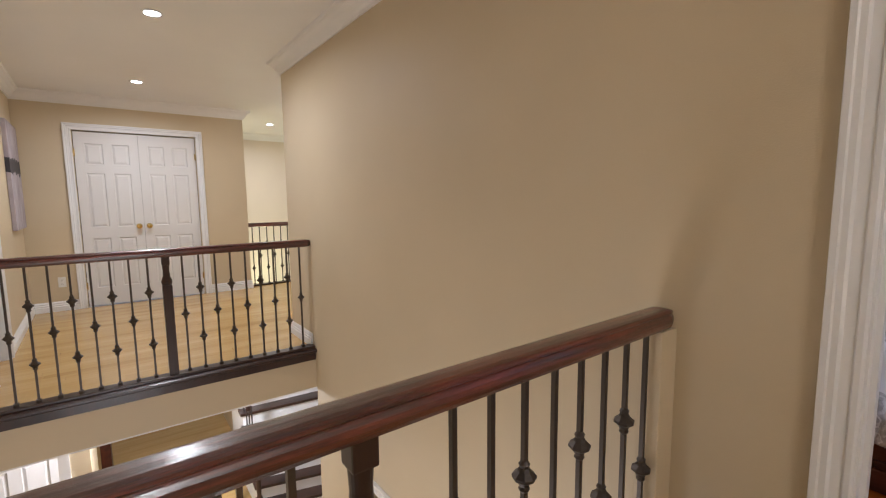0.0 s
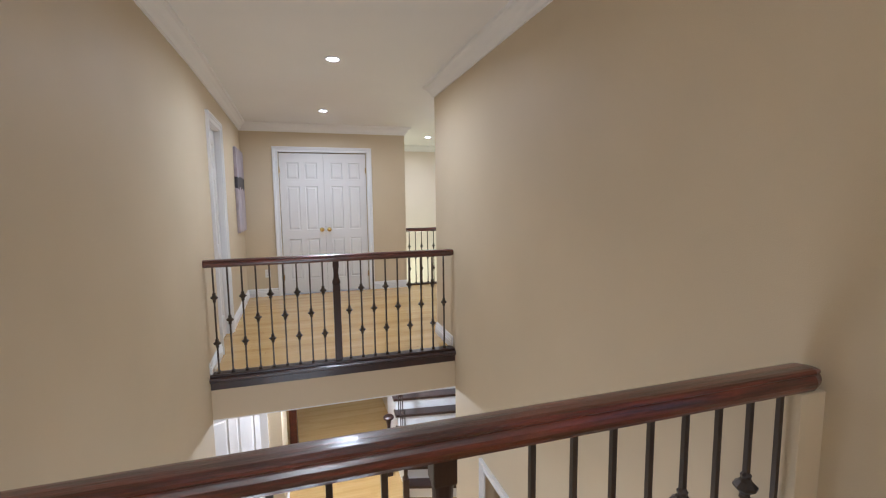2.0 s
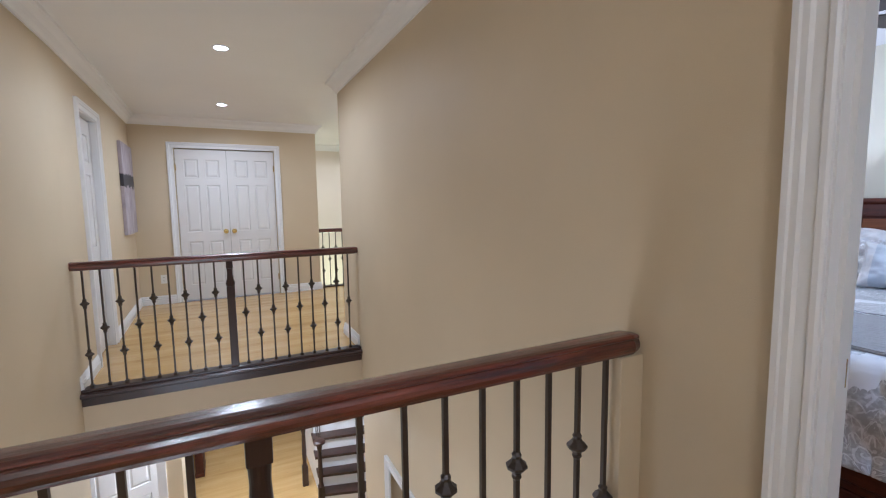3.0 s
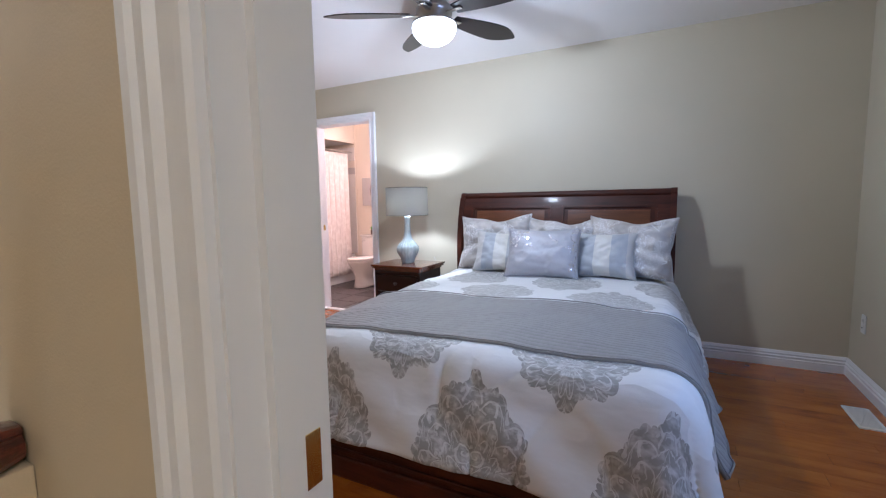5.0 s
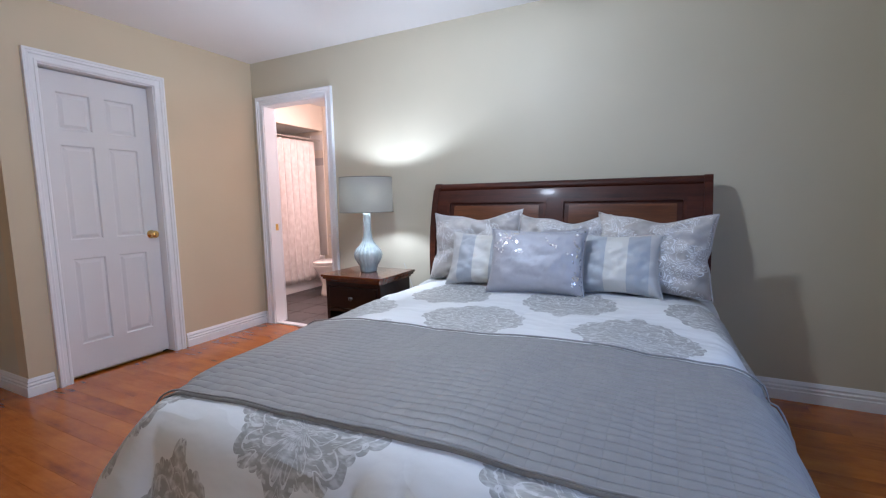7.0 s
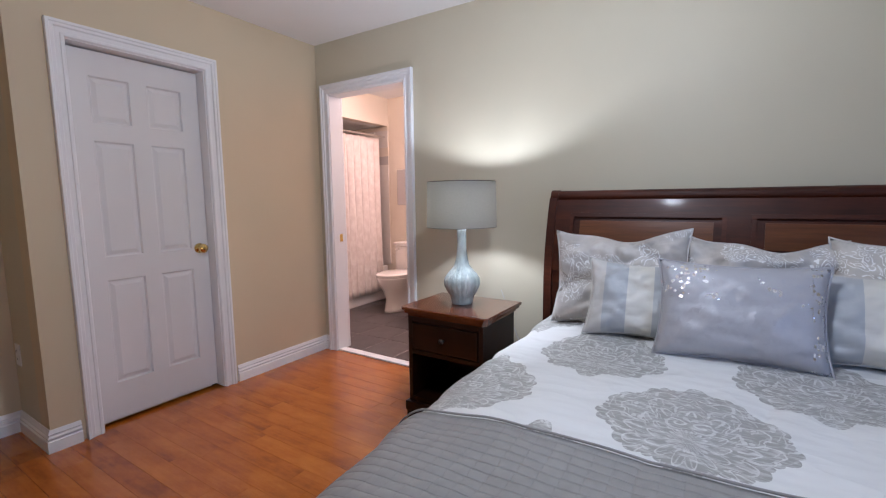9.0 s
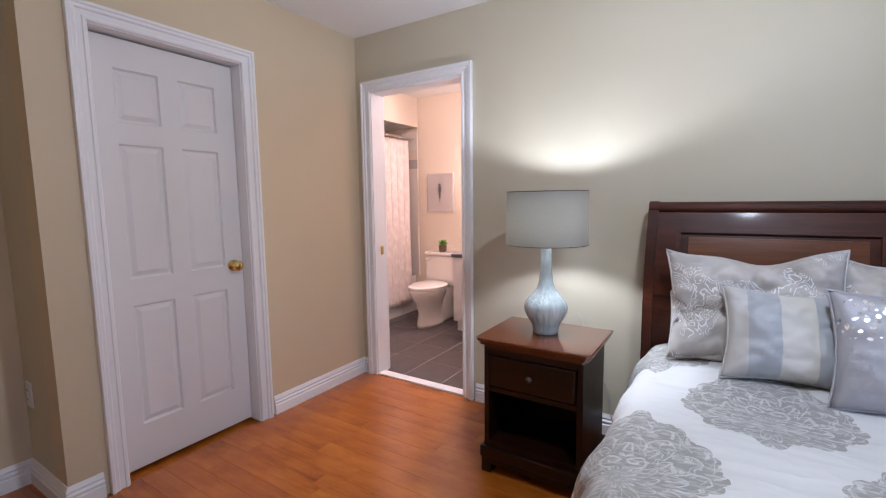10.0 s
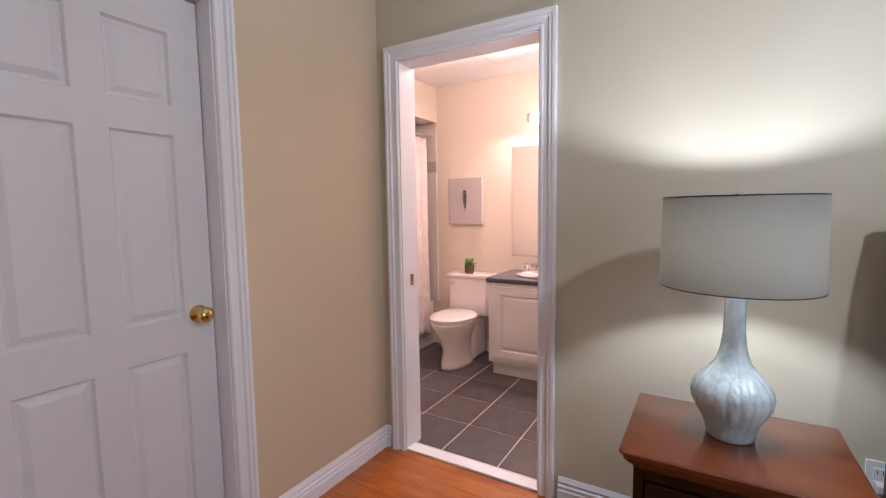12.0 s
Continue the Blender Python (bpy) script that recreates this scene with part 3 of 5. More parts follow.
crown((left_x(DY), DY), (4.165, DY), (0, -1), (-1, 1))
crown((4.165, DY), (4.165, 9.7), (1, 0), (1, 0))
crown((4.165, 9.7), (6.6, 9.7), (0, -1), (-1, 0))


def plank_rows(along, x0, x1, y0, y1, z, width, seed, thick=0.014, gap=0.0005):
    """The planks of a floor: rows across, joints at random."""
    r = random.Random(seed)
    a0, a1, b0, b1 = (y0, y1, x0, x1) if along == "Y" else (x0, x1, y0, y1)
    out, b = [], b0
    while b < b1 - 0.01:
        bn, a = min(b + width, b1), a0 - r.uniform(0, 0.7)
        while a < a1:
            n = a + r.choice((0.5, 0.65, 0.8, 1.0, 1.2))
            s, e = max(a, a0), min(n, a1)
            if e - s > 0.03:
                q = (b + gap, bn - gap, s + gap, e - gap) if along == "Y" else (s + gap, e - gap, b + gap, bn - gap)
                out.append((*q, z - thick, z + r.uniform(-0.0001, 0.0001)))
            a = n
        b = bn
    return out


def floor_slab(name, label, mat, *dims):
    return tagged(part(name, boxes(*dims), mat), label, "floor", kind="structure")


def joined_planks(parent, mat, rows):
    bm = bmesh.new()
    for d in rows:
        box(bm, *d)
    return part("plank", bm, mat, parent, "joined honey oak floor planks", kind="stuff")


floor_far = floor_slab("floor_landing_far", "honey oak strip floor of the far landing", OAK, (HX0, HX1 + 0.13, FY + 0.02, 5.09, -0.34, -0.014), (HX0 - 0.10, 6.6, 5.09, DY, -0.34, -0.014), (4.165, 6.6, DY, DY + 0.15, -0.34, -0.014))
joined_planks(floor_far, OAK, plank_rows("X", HX0, HX1, FY + 0.02, 5.09, 0, 0.083, 3) + plank_rows("X", HX0 - 0.1, 6.6, 5.09, DY, 0, 0.083, 4) + plank_rows("X", 4.165, 6.6, DY, DY + 0.11, 0, 0.083, 4))
tagged(part("fascia_far", boxes((HX0, HX1, FY, FY + 0.02, -0.34, -0.085)), WALL), "beige painted face of the landing slab", "fascia", kind="structure")
floor_near = floor_slab("floor_landing_near", "honey oak strip floor of the near landing", OAK, (HX0, HX1, -1.2, RY + 0.02, -0.34, -0.014), (HX1, BX0, J0 - 0.02, J1 + 0.02, -0.34, -0.014))
joined_planks(floor_near, OAK, plank_rows("X", HX0, HX1, -1.2, RY + 0.02, 0, 0.083, 5))
floor_low = floor_slab("floor_foyer", "honey oak strip floor of the storey below", OAK, (-0.5, 6.72, -1.3, 12.0, LOW - 0.2, LOW - 0.014))
joined_planks(floor_low, OAK, plank_rows("X", 0.0, 6.6, 3.6, 11.0, LOW, 0.083, 6))

# base and casings of the hall
baseboard((HX0, FY), (left_x(SD0 - 0.08), SD0 - 0.08), (1, 0))
baseboard((left_x(SD1 + 0.08), SD1 + 0.08), (left_x(DY), DY), (1, 0), ends=(0, -1))
baseboard((left_x(DY), DY), (2.265, DY), (0, -1), ends=(-1, 0))
baseboard((3.655, DY), (4.165, DY), (0, -1), ends=(0, 1))
baseboard((HX1, FY + 0.04), (HX1, 5.09), (-1, 0), ends=(0, 1))
baseboard((HX1, 5.09), (6.6, 5.09), (0, 1), ends=(1, 0))
baseboard((HX1, J1 + 0.08), (HX1, RY - 0.05), (-1, 0))
baseboard((HX0, -1.2), (HX0, RY), (1, 0))
baseboard((HX1, -1.2), (HX1, J0 - 0.08), (-1, 0))
casing("door_casing_hall_side", lambda u, o, z: Vector((HX1 - o, u, z)), J0, J1, DTOP)
casing("door_casing_room_side", lambda u, o, z: Vector((BX0 + o, u, z)), J0, J1, DTOP)
jb = boxes((HX1 - 0.002, BX0 + 0.002, J0 - 0.02, J0, 0, DTOP), (HX1 - 0.002, BX0 + 0.002, J1, J1 + 0.02, 0, DTOP), (HX1 - 0.002, BX0 + 0.002, J0 - 0.02, J1 + 0.02, DTOP, DTOP + 0.02),
           (3.955, 3.989, J1 - 0.011, J1, 0, DTOP), (3.955, 3.989, J0, J0 + 0.011, 0, DTOP), (3.955, 3.989, J0, J1, DTOP - 0.011, DTOP))
jamb = tagged(part("door_jamb", jb, TRIM), "white painted bedroom door jamb with its stop", "door frame", kind="structure")
part("strike_plate", boxes((3.992, 4.020, J1 - 0.0015, J1, 0.89, 0.95)), BRASS, jamb, "small brass strike plate")
casing("door_casing_double", lambda u, o, z: Vector((u, DY - o, z)), 2.345, 3.575, 2.045)
casing("door_casing_side_room", lambda u, o, z: Vector((left_x(u) + o, u, z)), SD0, SD1, 2.045)


def door_leaf(name, w, h, label, m, knob_x=None, thick=0.035, kout=-1):
    d = thing(name, label, "door", m=m)
    part("slab", panel_sheet(bmesh.new(), w, h, six_cells(w, h), thick), DOOR, d)
    if knob_x is not None:
        knob(d, Vector((knob_x, 0 if kout < 0 else thick, 0.928)), kout)
    return d


double = [door_leaf("double_door", 0.607, 2.03, "white six-panel closet door with a small brass knob, closed", pose(2.352, DY + 0.02, 0.008), 0.555),
          door_leaf("double_door", 0.607, 2.03, "white six-panel closet door with a small brass knob, closed", pose(2.962, DY + 0.02, 0.008), 0.05)]
# black sheet painted as the closet's darkness behind the door gaps
tagged(part("closet_shade_sheet", boxes((2.2, 3.7, DY + 0.10, DY + 0.12, 0, 2.1)), DARK), "black sheet for the closet's shade behind the closed double doors", "wall", kind="structure")
side = door_leaf("side_room_door", 0.60, 2.03, "white six-panel door standing a little open", pose(left_x(SD1) - 0.038, SD1 - 0.604, 0.008, 0, 0, 90.5), None)
part("wall_side_room", boxes((0.6, 0.7, 4.6, 7.4, 0, 2.44), (0.6, HX0 - 0.12, 4.6, 4.7, 0, 2.44), (0.6, HX0 - 0.12, 7.3, 7.4, 0, 2.44), (0.6, HX0 - 0.12, 4.6, 7.4, 2.44, 2.5), (0.6, HX0 - 0.12, 4.6, 7.4, -0.1, 0)), WALL_BATH)
tagged(bpy.data.objects["wall_side_room"], "pale plain walls of the side room", "wall", kind="structure")

for x in (2.352, 3.565):
    for z in (0.25, 1.80):
        part("hinge", boxes((x - 0.006, x + 0.006, DY + 0.010, DY + 0.019, z - 0.04, z + 0.04)), BRASS, double[0] if x < 3 else double[1]).matrix_parent_inverse = (double[0] if x < 3 else double[1]).matrix_basis.inverted()
bm = bmesh.new()
for y0, y1, z0, z1 in ((SD0 - 0.02, SD0, 0, 2.06), (SD1, SD1 + 0.02, 0, 2.06), (SD0, SD1, 2.045, 2.06)):
    prism(bm, [(left_x(y0) - 0.122, y0), (left_x(y0) + 0.002, y0), (left_x(y1) + 0.002, y1), (left_x(y1) - 0.122, y1)], [lambda a, b: (a, b, z0), lambda a, b: (a, b, z1)])
tagged(part("door_jamb_side_room", bm, TRIM), "white painted side room door jamb", "door frame", kind="structure")

# canvas in the hall
pic = thing("wall_canvas", "tall grey-violet canvas painting with a dark horizon band", "painting", m=pose(left_x(7.2) + 0.001, 7.19, 0.97, 0, 0, 1.4))
part("canvas", boxes((0.002, 0.036, -0.38, 0.38, 0, 1.05), bevel=0.003), CANVAS, pic)

# downlights, with the added unseen one over the near landing
for px, py in POTS:
    lt = thing("downlight", "small round recessed ceiling downlight, lit", "ceiling light", "recessed downlights", m=pose(px, py, 2.44))
    part("trim_ring", lathe(bmesh.new(), [(0.046, -0.001), (0.046, -0.006), (0.062, -0.006), (0.066, -0.002), (0.066, -0.001)], 28), TRIM, lt)
    part("lens", lathe(bmesh.new(), [(0.001, -0.003), (0.045, -0.003), (0.045, -0.001)], 24, close=False), POT_GLOW, lt)

# ---- railings ----
RAILP = [(-0.022, -0.060), (0.022, -0.060), (0.030, -0.056), (0.035, -0.047), (0.037, -0.037), (0.035, -0.027), (0.031, -0.020), (0.0285, -0.0175), (0.0285, -0.0155), (0.032, -0.012), (0.031, -0.007), (0.027, -0.003), (0.018, -0.0008), (0.0, 0.0)]
RAILP += [(-a, b) for a, b in reversed(RAILP[1:-1])]


def knuckle(bm, x, z, s=1.0):
    """A basket knuckle: four flared square collars on a bar."""
    prof = [(0.007, -0.038), (0.013, -0.030), (0.011, -0.022), (0.015, -0.014), (0.027, -0.003), (0.027, 0.003), (0.015, 0.014), (0.011, 0.022), (0.013, 0.030), (0.007, 0.038)]
    lathe(bm, [(r * 1.02 * s, z + h * s) for r, h in prof], 8, centre=(x, 0))


def railing(name, label, x0, x1, y, top, balusters, first_double, posts, z=0.0, nose=True):
    rail = thing(name, label, "railing", m=pose(0, y, z))
    bm = bmesh.new()
    prism(bm, RAILP, [lambda a, b: (x0, a, top + b), lambda a, b: (x1 - 0.03, a, top + b), lambda a, b: (x1, a * 0.7, top - 0.006 + b * 0.8)])
    part("handrail", bm, RAILWOOD, rail, "mahogany-stained moulded wooden handrail")
    if nose:
        bm = boxes((x0, x1, -0.045, 0.045, -0.001, 0.022), bevel=0.006)
        part("shoe_rail", bm, DARKWOOD, rail, "dark stained wooden shoe rail")
    for i, bx in enumerate(balusters):
        bm = boxes((bx - 0.006, bx + 0.006, -0.006, 0.006, 0.018, top - 0.05))
        for h in ((0.62, 0.26) if (i % 2 == 0) == first_double else (0.44,)):
            knuckle(bm, bx, h)
        box(bm, bx - 0.012, bx + 0.012, -0.012, 0.012, 0.02, 0.04)
        part("baluster", bm, IRON, rail)
    for pxx in posts:
        bm = boxes((pxx - 0.029, pxx + 0.029, -0.029, 0.029, 0.0, 0.66), (pxx - 0.024, pxx + 0.024, -0.024, 0.024, 0.80, top - 0.05), bevel=0.005)
        lathe(bm, [(0.028, 0.66), (0.033, 0.675), (0.033, 0.69), (0.022, 0.72), (0.020, 0.76), (0.022, 0.80)], 20, centre=(pxx, 0))
        part("newel_post", bm, DARKWOOD, rail, "dark turned wooden newel post")
    return rail


far_b = [1.99 + 0.101 * i for i in range(9)] + [3.003 + 0.1035 * i for i in range(9)]
railing("stair_railing", "dark wooden railing with iron knuckle balusters across the far landing", HX0 + 0.002, HX1 - 0.002, FY + 0.03, 0.915, far_b, True, [2.905])
near_b = [HX1 - 0.107 - 0.0995 * i for i in range(8)] + [2.81 - 0.0995 * i for i in range(9)]
railing("stair_railing", "dark wooden handrail with iron knuckle balusters at the stair void", HX0 + 0.002, HX1 - 0.004, RY, 0.912, near_b, False, [2.923])
nose_p = [(0.0, 0.0), (-0.09, 0.0), (-0.105, -0.010), (-0.105, -0.026), (-0.09, -0.036), (-0.075, -0.040), (-0.072, -0.098), (0.0, -0.098)]
bm = bmesh.new()
prism(bm, nose_p, [lambda a, b: (HX0 + 0.002, FY + 0.06 + a, b + 0.001), lambda a, b: (HX1 - 0.002, FY + 0.06 + a, b + 0.001)])
tagged(part("landing_nosing_far", bm, DARKWOOD), "dark stained wooden nosing at the edge of the far landing", "trim", kind="structure")
bm = bmesh.new()
prism(bm, nose_p, [lambda a, b: (HX0 + 0.002, RY - 0.06 - a, b + 0.001), lambda a, b: (HX1 - 0.002, RY - 0.06 - a, b + 0.001)])
tagged(part("landing_nosing_near", bm, DARKWOOD), "dark stained wooden nosing at the edge of the near landing", "trim", kind="structure")
tagged(part("wall_half_newel", boxes((3.835, HX1, RY - 0.035, RY + 0.035, 0.023, 0.853), bevel=0.004), WALL), "beige painted half newel where the handrail meets the wall", "wall", kind="structure")
railing("stair_railing", "dark wooden railing with iron knuckle balusters at the back stairwell", 4.17, 6.59, DY + 0.12, 0.915, [4.24 + 0.1 * i for i in range(23)], True, [5.5])

# ---- the storey below ----
tagged(part("ceiling_foyer", boxes((HX0 - 0.12, BX0, FY + 0.02, 7.7, -0.36, -0.341), (BX0, 6.6, 5.0, 7.7, -0.36, -0.341), (-0.5, HX0 - 0.12, 3.0, 11.0, -0.36, -0.341), (HX0 - 0.12, 4.1, 7.7, 11, -0.36, -0.341)), CEILING), "white ceiling of the storey below", "ceiling", kind="structure")
wall("wall_foyer_back", WALL, "beige wall at the back of the foyer", (-0.5, 6.6, 11.0, 11.1, LOW, -0.36))
wall("wall_foyer_left", WALL, "beige wall on the far side of the foyer", (-0.5, -0.4, -1.3, 11.0, LOW, -0.36))
wall("wall_foyer_closet", WALL, "short beige wall beside the open closet door", (2.12, 2.28, 6.55, 7.6, LOW, -0.36), (0.4, 2.12, 7.48, 7.6, LOW, -0.36))
baseboard((2.28, 6.55), (2.28, 7.6), (1, 0), LOW, ends=(1, 0))
baseboard((2.12, 6.55), (2.28, 6.55), (0, -1), LOW, ends=(0, 1))
baseboard((HX1, 3.98), (HX1, FY), (-1, 0), LOW)
baseboard((HX0, 4.03), (HX0, FY), (1, 0), LOW)
tagged(part("door_casing_foyer", boxes((2.03, 2.12, 6.535, 6.62, LOW, -0.66)), TRIM), "white painted closet door casing", "trim", kind="structure")
low_door = door_leaf("foyer_closet_door", 0.72, 2.03, "white six-panel closet door standing open in the foyer", pose(1.42, 6.25, LOW + 0.01, 0, 0, 25), None)
tall = thing("dark_wood_cabinet", "tall narrow dark red-brown wooden cabinet on the oak floor", "cabinet", m=pose(2.345, 8.02, LOW))
part("body", boxes((-0.055, 0.055, 0, 0.4, 0.05, 2.2), bevel=0.004), BEDWOOD, tall)
part("plinth", boxes((-0.062, 0.062, -0.01, 0.41, 0, 0.05), bevel=0.003), BEDWOOD, tall)
casing("opening_casing_right", lambda u, o, z: Vector((HX1 - o, u, z)), 1.4, 3.90 - 0.08, -0.74, LOW)
casing("opening_casing_left", lambda u, o, z: Vector((HX0 + o, u, z)), 1.4, 3.95 - 0.08, -0.74, LOW)
wall("wall_side_hall_right", WALL, "beige wall past the lower opening", (5.0, 5.1, -1.3, 4.9, LOW, -0.36), (BX0, 5.0, 4.6, 4.7, LOW, -0.36))
wall("wall_side_hall_south", WALL, "beige wall behind the lower hall", (-0.5, 5.1, -1.3, -1.2, LOW, -0.36))

# stair to this landing's far side, seen from above
stair = thing("foyer_stair", "stair with dark treads and white risers rising from the foyer", "stairs", m=pose(3.87, 6.52, LOW))
WIDE = 1.25


def stair_line(k):
    a = radians(-19 + 2 * k)
    return Vector((0.0, 0.15 * (k - 1), 0)), Vector((math.cos(a), math.sin(a), 0))


for k in range(1, 11):
    (p, d), (p2, d2) = stair_line(k), stair_line(k + 1)
    n = Vector((-d.y, d.x, 0))
    z1 = 0.185 * k
    e = p - d * 0.03
    bm = bmesh.new()
    prism(bm, [(v.x, v.y) for v in (e - n * 0.03, p + d * WIDE - n * 0.03, p2 + d2 * WIDE + n * 0.02, p2 - d2 * 0.03 + n * 0.02)], [lambda a, b: (a, b, z1 - 0.035), lambda a, b: (a, b, z1)])
    part("tread", bm, DARKWOOD, stair, "dark stained wooden stair tread")
    bm = bmesh.new()
    prism(bm, [(v.x, v.y) for v in (p, p + d * WIDE, p + d * WIDE + n * 0.018, p + n * 0.018)], [lambda a, b: (a, b, z1 - 0.185), lambda a, b: (a, b, z1 - 0.036)])
    part("riser", bm, TRIM, stair, "white painted stair riser")
    bm = bmesh.new()
    prism(bm, [(v.x, v.y) for v in (p, p2, p2 + Vector((0.02, 0, 0)), p + Vector((0.02, 0, 0)))], [lambda a, b: (a, b, 0), lambda a, b: (a, b, z1 - 0.036)])
    part("stringer", bm, TRIM, stair, "white painted stair stringer")
    if k > 1:
        part("baluster", boxes((0.02, 0.034, p.y + 0.05, p.y + 0.064, z1, z1 + 0.80)), IRON, stair)
for x, y, z in ((-0.02, 0.0, 0.0), (-0.14, 0.58, 0.0)):
    bm = boxes((x - 0.04, x + 0.04, y - 0.04, y + 0.04, z, z + 0.30), bevel=0.005)
    lathe(bm, [(0.034, 0.30), (0.026, 0.34), (0.032, 0.5), (0.024, 0.78), (0.036, 0.84), (0.036, 0.88)], 16, centre=(x, y))
    post = part("newel_post", bm, DARKWOOD, stair, "dark turned wooden newel post")
    part("newel_cap", lathe(bmesh.new(), [(0.05, 0.88), (0.075, 0.895), (0.08, 0.92), (0.06, 0.94), (0.01, 0.945)], 20, centre=(x, y)), DARKWOOD, post, "round dark wooden cap")
bm = bmesh.new()
prism(bm, [(-0.03, -0.03), (0.03, -0.03), (0.034, 0.0), (0.02, 0.025), (-0.02, 0.025), (-0.034, 0.0)], [lambda a, b: (0.01 + a, 0.42, 1.30 + b), lambda a, b: (0.01 + a, 1.40, 1.30 + 0.98 * 1.12 + b)])
part("handrail", bm, DARKWOOD, stair, "dark wooden stair handrail")

# ---- the bedroom shell ----
wall("wall_headboard", WALL_BED, "greige painted wall behind the bed",
     (BX1, BX1 + 0.12, BY0, 3.66, 0, 2.44), (BX1, BX1 + 0.12, 4.43, NY, 0, 2.44), (BX1, BX1 + 0.12, 3.66, 4.43, 2.055, 2.44))
# warmer paint than the other bedroom walls stands in for warm light here
wall("wall_closet", WALL, "wall with the closet door, its warm light painted in as beige",
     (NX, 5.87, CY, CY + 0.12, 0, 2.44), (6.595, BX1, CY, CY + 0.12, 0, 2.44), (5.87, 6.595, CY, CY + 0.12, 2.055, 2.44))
wall("wall_closet_return", WALL_BED, "greige painted return wall into the nook", (NX, NX + 0.12, CY + 0.12, 4.97, 0, 2.44))
wall("wall_south", WALL_BED, "greige painted wall at the foot side of the room with its window opening",
     (BX0, 4.5, BY0 - 0.15, BY0, 0, 2.44), (5.7, BX1 + 0.12, BY0 - 0.15, BY0, 0, 2.44), (4.5, 5.7, BY0 - 0.15, BY0, 0, 0.9), (4.5, 5.7, BY0 - 0.15, BY0, 2.1, 2.44))
tagged(part("ceiling_bedroom", boxes((BX0, BX1 + 0.12, BY0 - 0.15, 5.0, 2.44, 2.54)), CEILING), "white painted bedroom ceiling", "ceiling", kind="structure")
Y0, Y1 = BY0 - 0.12, BY0 - 0.06
win = tagged(part("window_1", boxes((4.5, 5.7, Y0, Y1, 0.9, 0.95), (4.5, 5.7, Y0, Y1, 2.05, 2.1), (4.5, 4.55, Y0, Y1, 0.95, 2.05), (5.65, 5.7, Y0, Y1, 0.95, 2.05), (5.075, 5.125, Y0, Y1, 0.95, 2.05)), TRIM), "white framed bedroom window", "window", kind="structure")
baseboard((BX1, BY0), (BX1, 3.58), (-1, 0), ends=(-1, 0))
baseboard((BX1, 4.51), (BX1, CY), (-1, 0), ends=(0, -1))
baseboard((6.675, CY), (BX1, CY), (0, -1), ends=(0, -1))
baseboard((NX, CY), (5.79, CY), (0, -1), ends=(1, 0))
baseboard((NX, CY), (NX, 4.97), (-1, 0), ends=(1, 0))
baseboard((BX0, BY0), (BX1, BY0), (0, 1), ends=(-1, -1))
baseboard((BX0, 4.97), (NX, 4.97), (0, -1))
baseboard((BX0, J1 + 0.08), (BX0, 4.97), (1, 0))
casing("door_casing_closet", lambda u, o, z: Vector((u, CY - o, z)), 5.89, 6.575, 2.045)
casing("door_casing_bath", lambda u, o, z: Vector((BX1 - o, u, z)), 3.68, 4.41, 2.045)
tagged(part("door_jamb_closet", boxes((5.872, 5.89, CY - 0.002, CY + 0.118, 0, 2.045), (6.575, 6.593, CY - 0.002, CY + 0.118, 0, 2.045), (5.872, 6.593, CY - 0.002, CY + 0.118, 2.045, 2.053)), TRIM), "white painted closet door jamb", "door frame", kind="structure")
jb = tagged(part("door_jamb_bath", boxes((BX1 - 0.002, BX1 + 0.122, 3.662, 3.68, 0, 2.045), (BX1 - 0.002, BX1 + 0.122, 4.41, 4.428, 0, 2.045), (BX1 - 0.002, BX1 + 0.122, 3.662, 4.428, 2.045, 2.053)), TRIM), "white painted bathroom door jamb", "door frame", kind="structure")
part("strike_plate", boxes((BX1 + 0.06, BX1 + 0.09, 4.4085, 4.41, 0.90, 0.96)), BRASS, jb, "small brass strike plate")
# black sheet in place of the unlit closet
part("closet_shade", boxes((5.8, 6.7, CY + 0.16, CY + 0.18, 0, 2.1)), DARK)
tagged(bpy.data.objects["closet_shade"], "black sheet for the closet's shade behind the closed door", "wall", kind="structure")
door_leaf("closet_door", 0.677, 2.025, "white six-panel closet door with a brass knob, closed", pose(5.894, CY + 0.075, 0.012), 0.62)
tagged(part("bath_threshold", boxes((BX1 + 0.0, BX1 + 0.07, 3.68, 4.41, 0.0, 0.012), bevel=0.003), TRIM), "white marble bathroom threshold strip", "trim", kind="structure")


def outlet(name, label, m):
    o = thing(name, label, "outlet", "wall outlets", m=m)
    part("cover_plate", boxes((-0.035, 0.035, -0.006, 0, -0.058, 0.058), bevel=0.002), PLASTIC, o)
    for s in (-1, 1):
        part("socket", boxes((-0.016, 0.016, -0.009, -0.006, 0.022 * s - 0.014, 0.022 * s + 0.014), bevel=0.002), PLASTIC, o)
        part("slot", boxes((-0.008, -0.006, -0.0095, -0.009, 0.022 * s - 0.006, 0.022 * s + 0.006), (0.006, 0.008, -0.0095, -0.009, 0.022 * s - 0.006, 0.022 * s + 0.006)), DARK, o)
    return o


outlet("wall_outlet", "white double wall outlet beside the headboard", pose(BX1, 2.545, 0.424, 0, 0, -90))
outlet("wall_outlet", "white double wall outlet on the side wall", pose(7.26, BY0, 0.40, 0, 0, 180))
outlet("wall_outlet", "white double wall outlet in the nook", pose(NX, 4.90, 0.44, 0, 0, -90))
outlet("light_switch", "white wall plate on the hall wall", pose(2.13, DY, 0.33))

